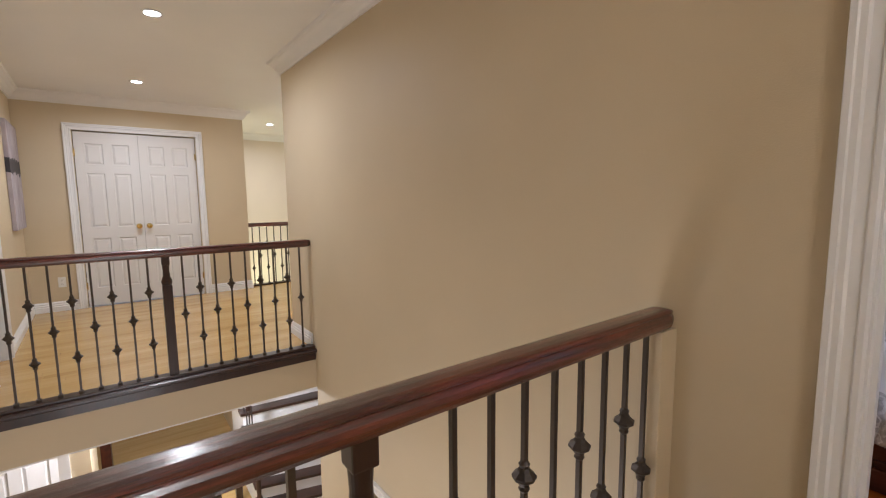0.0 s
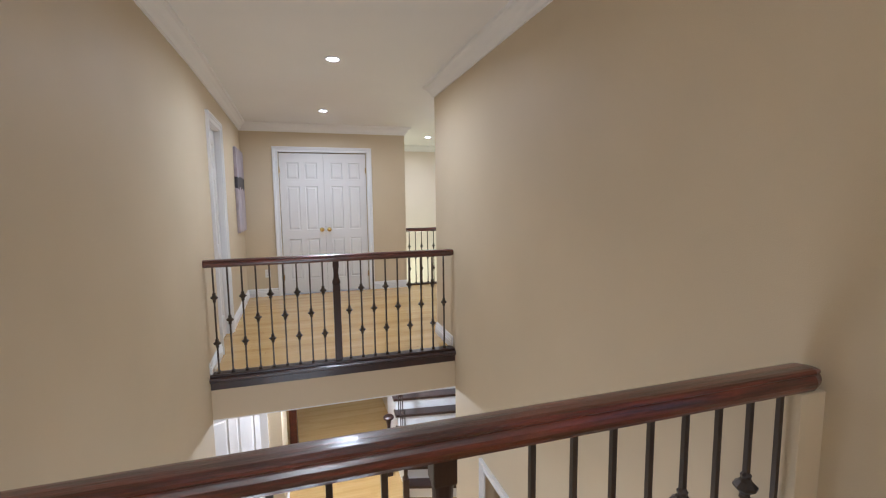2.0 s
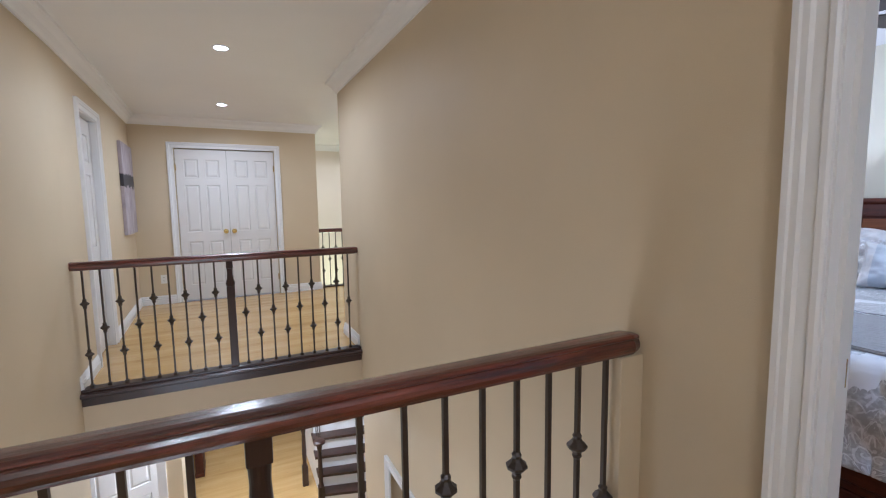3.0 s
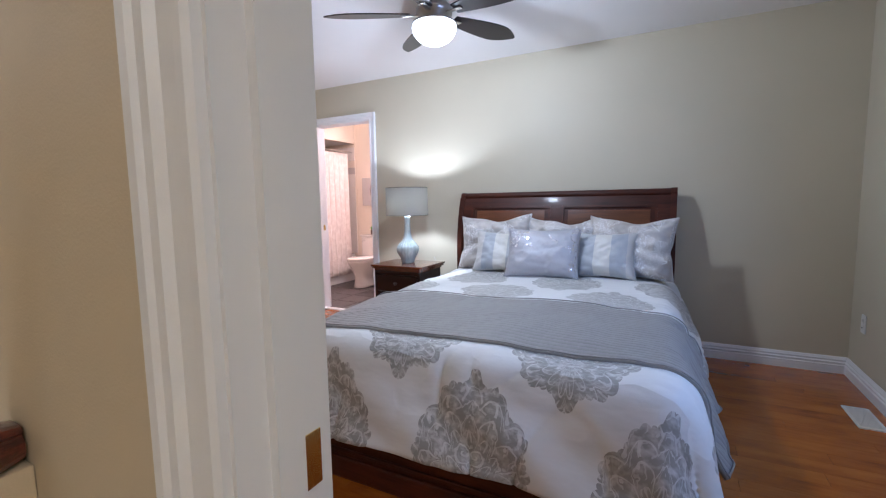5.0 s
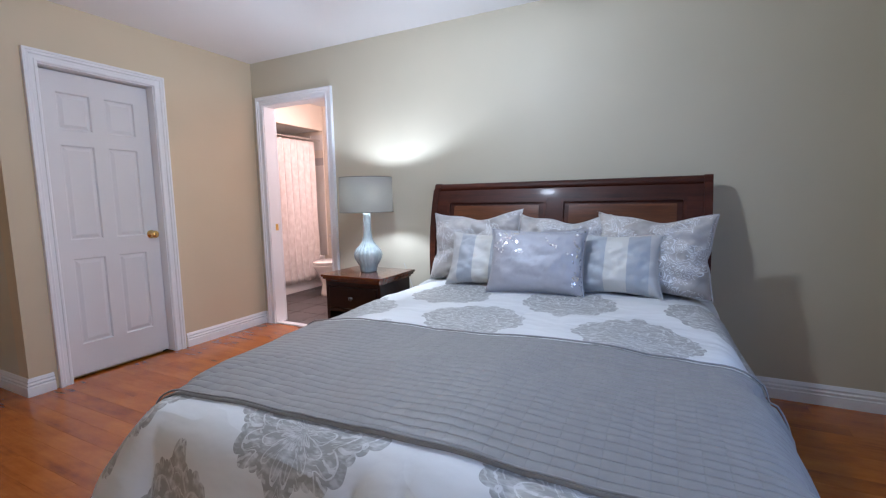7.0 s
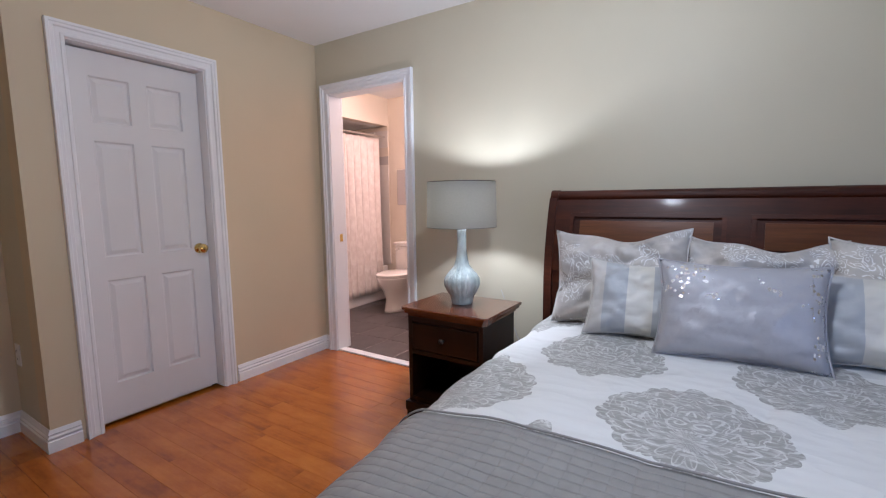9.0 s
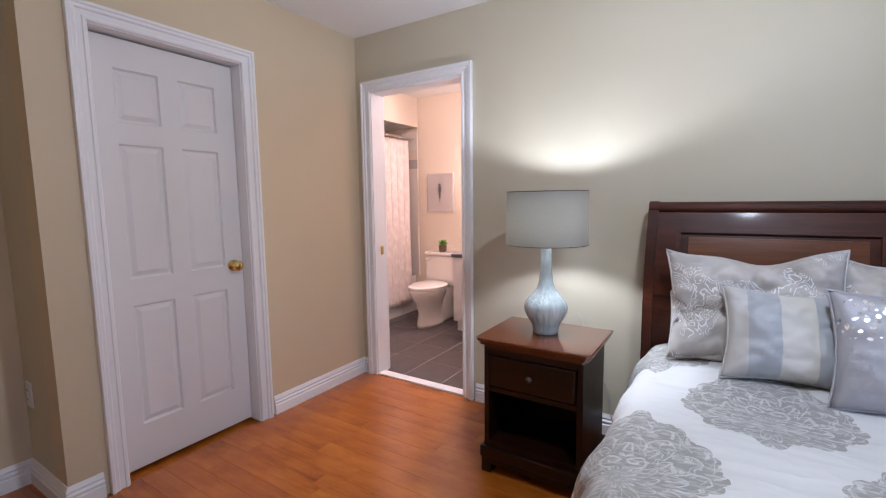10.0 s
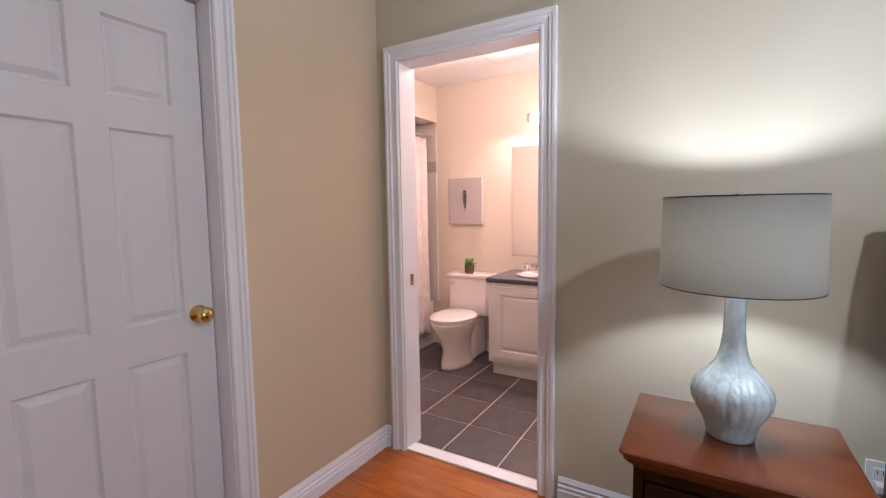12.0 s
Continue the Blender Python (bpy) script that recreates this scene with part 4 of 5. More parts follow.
# floor register
vent = thing("floor_register", "white metal floor register on the cherry floor", "vent", m=pose(6.73, -0.082, 0.0) @ Matrix.Diagonal((0.88, 0.75, 1, 1)))
bm = boxes((-0.16, 0.16, -0.08, -0.062, 0.0, 0.006), (-0.16, 0.16, 0.062, 0.08, 0.0, 0.006), (-0.16, -0.142, -0.062, 0.062, 0.0, 0.006), (0.142, 0.16, -0.062, 0.062, 0.0, 0.006))
part("frame", bm, PLASTIC, vent)
for i in range(17):
    x = -0.134 + 0.01675 * i
    part("slat", boxes((x - 0.0055, x + 0.0055, -0.062, 0.062, 0.001, 0.005)), PLASTIC, vent)

# ---- ceiling fan ----
fan = thing("ceiling_fan", "ceiling fan with dark walnut blades and a lit frosted glass bowl", "ceiling fan", m=pose(6.05, 2.13, 0.025))
part("canopy", lathe(bmesh.new(), [(0.065, 2.415), (0.065, 2.40), (0.03, 2.38), (0.014, 2.375)], 24), NICKEL, fan, smooth=True)
part("downrod", lathe(bmesh.new(), [(0.012, 2.31), (0.012, 2.39)], 12), NICKEL, fan)
part("motor_housing", lathe(bmesh.new(), [(0.03, 2.32), (0.09, 2.31), (0.105, 2.28), (0.105, 2.245), (0.07, 2.225), (0.07, 2.21), (0.125, 2.20), (0.125, 2.19)], 28), NICKEL, fan, smooth=True)
bowl = part("glass_bowl", lathe(bmesh.new(), [(0.125, 2.19), (0.1285, 2.175), (0.126, 2.155), (0.117, 2.135), (0.102, 2.115), (0.083, 2.100), (0.060, 2.088), (0.035, 2.080), (0.004, 2.077)], 48), BOWL_GLOW, fan, "lit frosted glass bowl", smooth=True)
bowl.visible_shadow = False
for k in range(5):
    a = -27 + 72 * k
    bm = bmesh.new()
    n = 20
    outer = []
    for i in range(n + 1):
        u = i / n
        x = 0.14 + 0.50 * u
        half = 0.040 + 0.040 * math.sin(min(1, u * 1.4) * math.pi / 2) - (0.072 * max(0, (u - 0.62) / 0.38) ** 2.2)
        outer.append((x, half))
    ol = [(x, h) for x, h in outer] + [(x, -h * 0.9) for x, h in reversed(outer)]
    prism(bm, ol, [lambda p, q: (p, q, 2.243 - q * 0.22), lambda p, q: (p, q, 2.250 - q * 0.22)])
    turn_bm(bm, pose(0, 0, 0, 0, 0, a))
    part("blade", bm, BLADE, fan, "dark walnut fan blade")
    bm = boxes((0.09, 0.19, -0.014, 0.014, 2.236, 2.243), bevel=0.002)
    turn_bm(bm, pose(0, 0, 0, 0, 0, a))
    part("blade_iron", bm, NICKEL, fan)

# ---- the bed ----
YC = 1.71
bed = thing("bed", "dark cherry sleigh bed, made, against the greige wall", "bed", m=pose(0, YC, 0))


def sleigh(z):
    """How far the headboard's face leans back at height z."""
    return 7.27 + 0.10 * max(0, (z - 0.75) / 0.52) ** 2.0


def curved_slab(bm, y0, y1, z0, z1, front, back, n=10):
    zz = [z0 + (z1 - z0) * i / n for i in range(n + 1)]
    outline = [(sleigh(z) + front, z) for z in zz] + [(sleigh(z) + back, z) for z in reversed(zz)]
    return prism(bm, outline, [lambda a, b: (a, y0, b), lambda a, b: (a, y1, b)])


for s in (-1, 1):
    bm = bmesh.new()
    curved_slab(bm, s * 0.868, s * 0.826, 0.0, 1.235, -0.022, 0.05, 14)
    part("headboard_post", bm, BEDWOOD, bed, "dark cherry curved headboard post")
    bm = lathe(bmesh.new(), [(0.034, -0.022), (0.034, 0.022)], 20)
    turn_bm(bm, pose(7.385, s * 0.847, 1.243, 90))
    part("scroll", bm, BEDWOOD, bed)
bm = curved_slab(bmesh.new(), -0.826, 0.826, 0.3, 1.20, 0.0, 0.03)
part("headboard_back", bm, BEDWOOD, bed)
bm = lathe(bmesh.new(), [(0.030, -0.826), (0.030, 0.826)], 20)
turn_bm(bm, pose(7.385, 0, 1.243, 90))
part("top_roll", bm, BEDWOOD, bed, "dark cherry rolled top rail", smooth=False)
part("top_band", curved_slab(bmesh.new(), -0.826, 0.826, 1.155, 1.225, -0.014, 0.0), BEDWOOD, bed)
part("lower_rail", curved_slab(bmesh.new(), -0.826, 0.826, 0.85, 0.965, -0.012, 0.0), BEDWOOD, bed)
for y0, y1 in ((-0.826, -0.745), (-0.045, 0.045), (0.745, 0.826)):
    part("stile", curved_slab(bmesh.new(), y0, y1, 0.965, 1.155, -0.012, 0.0), BEDWOOD, bed)
for s in (-1, 1):
    y0, y1 = sorted((s * 0.045, s * 0.745))
    bm = curved_slab(bmesh.new(), y0, y1, 1.137, 1.155, -0.016, 0.0, 2)
    curved_slab(bm, y0, y1, 0.965, 0.983, -0.016, 0.0, 2)
    curved_slab(bm, y0, y0 + 0.018, 0.983, 1.137, -0.016, 0.0, 4)
    curved_slab(bm, y1 - 0.018, y1, 0.983, 1.137, -0.016, 0.0, 4)
    part("panel_moulding", bm, BEDWOOD, bed)
    part("panel", curved_slab(bmesh.new(), y0 + 0.05, y1 - 0.05, 1.003, 1.117, -0.006, 0.0, 5), PANELWOOD, bed, "lighter figured cherry panel")
for s in (-1, 1):
    part("side_rail", boxes((5.17, 7.25, s * 0.80 - 0.015, s * 0.80 + 0.015, 0.12, 0.34), bevel=0.004), BEDWOOD, bed)
bm = bmesh.new()
prism(bm, [(5.10, 0.06), (5.15, 0.06), (5.15, 0.27), (5.135, 0.285), (5.115, 0.285), (5.10, 0.27)], [lambda a, b: (a, -0.82, b), lambda a, b: (a, 0.82, b)])
part("footboard", bm, BEDWOOD, bed, "low dark cherry footboard")
part("footboard_base", boxes((5.085, 5.17, -0.84, 0.84, 0.0, 0.10), bevel=0.01), BEDWOOD, bed)
part("footboard_moulding", boxes((5.088, 5.10, -0.82, 0.82, 0.12, 0.135), bevel=0.003), BEDWOOD, bed)
SLAB = [(7.22, -0.73), (7.22, 0.70), (6.20, 0.69), (5.75, 0.62), (5.42, 0.50), (5.27, 0.38), (5.25, -0.66), (5.35, -0.73)]
part("box_spring", prism(bmesh.new(), SLAB, [lambda a, b: (a, b, 0.20), lambda a, b: (a, b, 0.36)]), TOWEL, bed)
part("mattress", prism(bmesh.new(), SLAB, [lambda a, b: (a, b, 0.361), lambda a, b: (a, b, 0.53), lambda a, b: (6.2 + (a - 6.2) * 0.97, b * 0.94, 0.565)]), TOWEL, bed, "white mattress")

X_FOOT, X_HEAD, HALF, ZTOP = 5.22, 7.22, 0.775, 0.625


def drape(u, v, lift=0.0, ruffle=1.0):
    """Point of the bedding at u metres from the head edge and v from the bed's centre line, lifted off by lift."""
    loose = min(1.0, max(0.0, (u - 1.1) / 0.9)) ** 1.5 * (v > 0)   # the corner towards the door is pulled in and hangs out softly
    half = HALF - 0.035 * (v > 0) - 0.18 * loose + 0.045 * min(1.0, u / 2) * (v < 0)
    over_u, over_v = max(0.0, u - (X_HEAD - X_FOOT)), max(0.0, abs(v) - half)
    l = math.hypot(over_u, over_v)
    x, y, z = X_HEAD - min(u, X_HEAD - X_FOOT), math.copysign(min(abs(v), half), v), ZTOP
    n = Vector((0, 0, 1))
    puff = 0.026 * noise.noise(Vector((u * 2.2, v * 2.2, 0))) + 0.005 * noise.noise(Vector((u * 7, v * 7, 3)))
    skew = Vector((u * 2.6 + v * 1.4, v * 5.0 - u * 2.0, 5))
    crease = max(0.0, 1 - 5 * abs(noise.noise(skew)))
    puff -= 0.024 * crease * crease * max(0.0, noise.noise(Vector((u * 3, v * 3, 7))) + 0.35) * (0.35 + min(1, l / 0.15))
    crown_ = -0.018 * min(1.0, abs(v) / half) ** 3
    z += crown_
    if l > 0:
        dx, dy = -over_u / l, math.copysign(over_v / l, v)
        a_end = radians(80 - 2 * dx * dx - (12 if v < 0 else 4 * abs(dx) + 10 * loose) * abs(dy))
        R = 0.10 + 0.10 * loose * abs(dy)
        if l < R * a_end:
            a = l / R
            hor, drop = R * math.sin(a), R * (1 - math.cos(a))
        else:
            a, rest = a_end, (l - R * a_end) * (1 + (0.55 * abs(dx * dy) if v > 0 else 0))
            hor, drop = R * math.sin(a) + rest * math.cos(a), R * (1 - math.cos(a)) + rest * math.sin(a)
        fold = ruffle * min(1, l / 0.3) * (1 if over_v > over_u else 0.45) * (0.022 * math.sin((u * 1.3 + v * 1.0) * 13 + 1.5 * math.sin(u * 5)) + 0.03 * noise.noise(Vector((u * 3, v * 3, 9))))
        hor += fold + 1.1 * loose * abs(dy) * min(0.2, max(0.0, l - 0.24)) ** 2
        x, y, z = x + dx * hor, y + dy * hor, z - drop
        n = Vector((dx * math.sin(a), dy * math.sin(a), math.cos(a)))
    return Vector((x, y, max(z, 0.012))) + n * (lift + puff)


def cloth(name, mat, u0, u1, v0, v1, lift, thick, label, category, nu=70, nv=80, askew=0.0):
    bm = bmesh.new()
    uvl = bm.loops.layers.uv.new("UVMap")
    rows = []
    for i in range(nu + 1):
        row = []
        for j in range(nv + 1):
            v = v0 + (v1 - v0) * j / nv
            u = u0 + (u1 - u0) * i / nu + askew * v
            row.append((bm.verts.new(drape(u, v, lift)), u, v))
        rows.append(row)
    for r, s in zip(rows, rows[1:]):
        for j in range(nv):
            q = (r[j], r[j + 1], s[j + 1], s[j])
            f = bm.faces.new([k[0] for k in q])
            for lp, k in zip(f.loops, q):
                lp[uvl].uv = (k[2] - 0.10 + 0.325, -k[1] + 1.445)
    cloth_ = thing(name, label, category, m=pose(0, YC, 0))
    edge = [k[0].co.copy() for k in rows[0]] + [r[-1][0].co.copy() for r in rows[1:]] + [k[0].co.copy() for k in rows[-1][-2::-1]] + [r[0][0].co.copy() for r in rows[-2:0:-1]]
    ob = part("cover", bm, mat, cloth_, smooth=True)
    m = ob.modifiers.new("thickness", "SOLIDIFY")
    m.thickness, m.offset = thick, 1
    hem, rings, R = bmesh.new(), [], thick * 0.25
    for k, c in enumerate(edge):
        d = (edge[(k + 1) % len(edge)] - edge[k - 1]).normalized()
        side = d.cross(Vector((0, 0, 1)))
        side = side.normalized() if side.length > 0.1 else Vector((1, 0, 0))
        up = side.cross(d).normalized()
        rings.append([hem.verts.new(c + up * (thick / 2) + side * R * math.cos(q) + up * R * math.sin(q)) for q in (0, 1.047, 2.094, 3.142, 4.189, 5.236)])
    for k, ring in enumerate(rings):
        after = rings[(k + 1) % len(rings)]
        for q in range(6):
            hem.faces.new((ring[q], ring[(q + 1) % 6], after[(q + 1) % 6], after[q]))
    part("hem", hem, HEM if mat is CLOTH else mat, cloth_, smooth=True)
    return cloth_


cloth("comforter", CLOTH, 0.0, 2.47, -1.17, 1.18, 0.0, 0.022, "white comforter with large grey damask medallions draped over the bed", "comforter", 150, 150)
cloth("throw_blanket", QUILT, 1.235, 1.985, -1.22, 1.13, 0.030, 0.013, "grey quilted satin blanket folded across the bed", "blanket", 60, 120, askew=0.035)


def pillow(name, mat, w, h, t, m, label, flange=0.0, uv_scale=None, ears=1.0, slump=0.0, crease=0.0, rumple=1.0):
    """A stuffed pillow: w wide (x), h high (z), its front to -y, base at z=0. ears: how far the corners stand out;
    slump: how far the top edge sinks between them; crease: a deep fold across, at mid height."""
    n = 30
    bm = bmesh.new()
    uvl = bm.loops.layers.uv.new("UVMap")
    seed = random.Random(w * 7 + h * 31 + t).uniform(0, 90)

    def at(i, j, side):
        a, b = 2 * i / n - 1, 2 * j / n - 1
        pin = 1 - ears * 0.15 * (1 - a * a) * b * b
        pin2 = 1 - ears * 0.12 * (1 - b * b) * a * a
        x, z = a * w / 2 * pin2, h / 2 + b * h / 2 * pin
        x *= 1 - crease * 0.16 * math.exp(-((b + 0.1) / 0.16) ** 2) * abs(a)
        e = 1 - 2 * flange
        fa, fb = min(1, abs(a) / max(e, 0.1)), min(1, abs(b) / max(e, 0.1))
        d = t / 2 * ((1 - fa ** 2.6) * (1 - fb ** 2.6)) ** 0.5 * (1 - 0.18 * b)
        wr = 0.022 * noise.noise(Vector((a * 2.5 + seed, b * 2.5, side))) + 0.012 * noise.noise(Vector((a * 6, b * 6 + seed, side)))
        fold = abs(noise.noise(Vector((a * 3.0 + seed, b * 2.2 - a, 4 + side))))
        wr -= 0.020 * max(0.0, 1 - 7 * fold)
        wr *= rumple
        if crease:
            line = b + 0.1 + 0.25 * a * a + 0.1 * noise.noise(Vector((a * 2, seed, 2)))
            wr -= crease * 0.055 * math.exp(-(line / 0.11) ** 2) * (1 - 0.3 * a)
        y = side * (d + 0.002) + side * wr * min(1, d / (t / 3)) if d > 0 else side * 0.002
        sag = -slump * (1 - abs(a) ** 1.5) * max(0.0, b) ** 2 * (1 + 0.5 * math.sin(a * 5 + seed))
        return (x, y, z + sag), ((x / w + 0.5, z / h) if not uv_scale else (x, z))

    rim = {}
    for side in (-1, 1):
        grid = [[None] * (n + 1) for _ in range(n + 1)]
        for i in range(n + 1):
            for j in range(n + 1):
                p, uv = at(i, j, side)
                edge = i in (0, n) or j in (0, n)
                if edge and (i, j) in rim:
                    vert = rim[i, j]
                else:
                    vert = bm.verts.new((p[0], 0.0, p[2]) if edge else p)
                    if edge:
                        rim[i, j] = vert
                grid[i][j] = (vert, uv)
        for i in range(n):
            for j in range(n):
                q = (grid[i][j], grid[i + 1][j], grid[i + 1][j + 1], grid[i][j + 1])
                f = bm.faces.new([k[0] for k in q])
                for lp, k in zip(f.loops, q):
                    lp[uvl].uv = k[1]
    loop = [(i, 0) for i in range(n)] + [(n, j) for j in range(n)] + [(i, n) for i in range(n, 0, -1)] + [(0, j) for j in range(n, 0, -1)]
    path = [rim[k].co.copy() for k in loop]
    ob = new(name)
    ob.matrix_basis = m
    part("cover", bm, mat, ob, smooth=True).data.update()
    # the corded seam round the edge
    bm, rings, R = bmesh.new(), [], 0.0042
    for k, c in enumerate(path):
        d = (path[(k + 1) % len(path)] - path[k - 1]).normalized()
        o = Vector((d.z, 0, -d.x))
        rings.append([bm.verts.new(c + o * R * math.cos(q) + Vector((0, R * math.sin(q), 0))) for q in (0, 1.257, 2.513, 3.77, 5.027)])
    for k, ring in enumerate(rings):
        nxt = rings[(k + 1) % len(rings)]
        for q in range(5):
            bm.faces.new((ring[q], ring[(q + 1) % 5], nxt[(q + 1) % 5], nxt[q]))
    part("piping", bm, mat if mat is not SHAM else PIPING, ob, smooth=True)
    return tagged(ob, label, "pillow", "pillows on the bed")


def stand(x, y, z, lean, yaw=0, roll=0):
    """Pillow pose: its front towards the foot of the bed, leaning back by lean degrees."""
    return pose(x, y, z, 0, 0, -90 + yaw) @ pose(0, 0, 0, -lean, roll, 0)


ZP = ZTOP + 0.02
pillow("bed_pillow", SHAM, 0.54, 0.27, 0.20, stand(7.07, YC + 0.47, ZP - 0.01, 12), "silvery damask pillow standing behind", uv_scale=1, ears=0.3)
pillow("euro_sham", SHAM, 0.60, 0.455, 0.21, stand(7.03, YC + 0.44, ZP + 0.01, 20, 5, -2), "white and silver damask sham creased across, leaning on the headboard", uv_scale=1, ears=0.75, slump=0.03, crease=1.0, rumple=1.3)
pillow("euro_sham", SHAM, 0.56, 0.45, 0.19, stand(7.07, YC - 0.07, ZP - 0.005, 20, 0, 1), "white and silver damask sham standing between two others", uv_scale=1, ears=0.7, slump=0.035, rumple=1.3)
pillow("euro_sham", SHAM, 0.60, 0.455, 0.21, stand(7.03, YC - 0.565, ZP - 0.01, 18, -6, 1), "plump white and silver damask sham leaning on the headboard", uv_scale=1, ears=0.75, slump=0.025, crease=0.3, rumple=1.3)
pillow("striped_pillow", STRIPE, 0.42, 0.345, 0.15, stand(6.89, YC + 0.345, ZP, 24, 8, 2), "striped grey, blue and cream satin cushion", rumple=0.6)
pillow("striped_pillow", STRIPE, 0.47, 0.35, 0.16, stand(6.92, YC - 0.405, ZP - 0.005, 22, -4, -1), "wider striped grey, blue and cream satin cushion", rumple=0.6)
pillow("sequin_pillow", SEQUIN, 0.54, 0.375, 0.16, stand(6.80, YC - 0.005, ZP - 0.008, 21, 2, 0), "silver sequined rectangular cushion in front", ears=0.7, rumple=0.35)

# ---- nightstand ----
NSX, NSY = 7.03, 2.965
ns = thing("nightstand", "dark cherry nightstand with a drawer and an open shelf, body coloured as shaded", "nightstand", m=pose(NSX, NSY, 0))
bm = bmesh.new()
D, W, C = 0.215, 0.265, 0.016
rings = []
for z, g in ((0.612, -0.024), (0.626, -0.024), (0.628, -0.010), (0.640, -0.010), (0.644, -0.002), (0.656, 0.0), (0.660, -0.004)):
    d, w = D + g, W + g
    rings.append([bm.verts.new(q) for q in ((-d, -w + C, z), (-d + C, -w, z), (d, -w, z), (d, w, z), (-d + C, w, z), (-d, w - C, z))])
for lower, upper in zip(rings, rings[1:]):
    for k in range(6):
        bm.faces.new((lower[k], lower[(k + 1) % 6], upper[(k + 1) % 6], upper[k]))
bm.faces.new(rings[-1])
bm.faces.new(rings[0][::-1])
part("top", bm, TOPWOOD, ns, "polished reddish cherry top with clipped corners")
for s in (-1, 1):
    part("side_panel", boxes((-0.185, 0.19, s * 0.205, s * 0.23, 0.10, 0.612), bevel=0.003), STANDSHADE, ns)
part("back_panel", boxes((0.178, 0.19, -0.205, 0.205, 0.10, 0.612)), STANDSHADE, ns)
part("frieze", boxes((-0.185, -0.165, -0.205, 0.205, 0.58, 0.612), (-0.185, -0.165, -0.205, 0.205, 0.40, 0.425), bevel=0.002), STANDSHADE, ns)
dr = part("drawer", boxes((-0.192, -0.170, -0.200, 0.200, 0.430, 0.576), bevel=0.006), STANDSHADE, ns, "cherry drawer front")
part("drawer_box", boxes((-0.17, 0.17, -0.19, 0.19, 0.426, 0.57)), STANDSHADE, ns)
bm = lathe(bmesh.new(), [(0.006, 0), (0.006, 0.012), (0.014, 0.017), (0.015, 0.024), (0.004, 0.029)], 16)
turn_bm(bm, pose(-0.192, 0, 0.505, 0, -90))
part("drawer_knob", bm, IRON, dr, "small dark metal knob", smooth=True)
part("shelf", boxes((-0.182, 0.178, -0.205, 0.205, 0.13, 0.155)), STANDSHADE, ns)
part("plinth", boxes((-0.205, 0.19, -0.245, 0.245, 0.075, 0.13), (-0.20, 0.19, -0.24, -0.19, 0.0, 0.075), (-0.20, 0.19, 0.19, 0.24, 0.0, 0.075), (-0.20, -0.18, -0.19, 0.19, 0.045, 0.075), bevel=0.006), STANDSHADE, ns, "moulded cherry plinth with bracket feet")

# ---- table lamp ----
lamp = thing("table_lamp", "lit table lamp with pale glazed gourd base and grey drum shade", "table lamp", m=pose(7.05, 2.972, 0.66))
prof = [(0.001, 0.0), (0.054, 0.0), (0.059, 0.004), (0.061, 0.02), (0.067, 0.045), (0.084, 0.074), (0.096, 0.10), (0.100, 0.121), (0.096, 0.143), (0.082, 0.166), (0.060, 0.190), (0.043, 0.214), (0.033, 0.248), (0.028, 0.29), (0.026, 0.33), (0.025, 0.40), (0.027, 0.42), (0.001, 0.42)]
part("base", lathe(bmesh.new(), prof, 160, flute=0.042, flutes=20, close=False), CERAMIC, lamp, "glazed ribbed ceramic gourd base", smooth=True)
part("neck", lathe(bmesh.new(), [(0.013, 0.42), (0.013, 0.45), (0.02, 0.45), (0.02, 0.50)], 16), CHROME, lamp)
bulb = part("bulb", lathe(bmesh.new(), [(0.012, 0.50), (0.026, 0.53), (0.03, 0.56), (0.02, 0.585), (0.004, 0.59)], 16), _glow("lamp_bulb_glass", (1.0, 0.95, 0.88), 8), lamp, smooth=True)
bulb.visible_shadow = False
bm = lathe(bmesh.new(), [(0.190, 0.425), (0.185, 0.668), (0.183, 0.668), (0.188, 0.425)], 64, close=False)
part("shade", bm, LINEN, lamp, "grey fabric drum shade", smooth=True)
for ring in ([(0.1878, 0.4235), (0.1908, 0.4235), (0.1908, 0.4265)], [(0.1828, 0.6695), (0.1858, 0.6695), (0.1858, 0.6660)]):
    part("shade_trim", lathe(bmesh.new(), ring, 64, close=False), DARKWOOD, lamp, "thin dark edging")
bm = boxes((-0.182, 0.182, -0.002, 0.002, 0.655, 0.659), (-0.002, 0.002, -0.182, 0.182, 0.655, 0.659))
part("spider", bm, CHROME, lamp)
part("finial", lathe(bmesh.new(), [(0.006, 0.655), (0.009, 0.665), (0.012, 0.672), (0.004, 0.682)], 12), CHROME, lamp, smooth=True)

# the lamp's flex, plugged in beside the headboard
flex = bpy.data.curves.new("lamp_flex", "CURVE")
flex.dimensions, flex.bevel_depth, flex.bevel_resolution = "3D", 0.0028, 2
line = flex.splines.new("BEZIER")
way = [(BX1 - 0.035, 2.545, 0.402), (BX1 - 0.03, 2.552, 0.30), (BX1 - 0.05, 2.575, 0.10), (BX1 - 0.02, 2.66, 0.012), (BX1 - 0.03, 2.78, 0.30), (BX1 - 0.02, 2.93, 0.664)]
line.bezier_points.add(len(way) - 1)
for q, c in zip(line.bezier_points, way):
    q.co = Vector(c)
    q.handle_left_type = q.handle_right_type = "AUTO"
cord = thing("lamp_cord", "thin pale lamp cord plugged into the wall outlet", "cable")
wire = new("wire", flex)
wire.data.materials.append(PIPING)
wire.parent = cord
part("plug", boxes((BX1 - 0.040, BX1 - 0.0095, 2.532, 2.558, 0.388, 0.416), bevel=0.004), PIPING, cord)

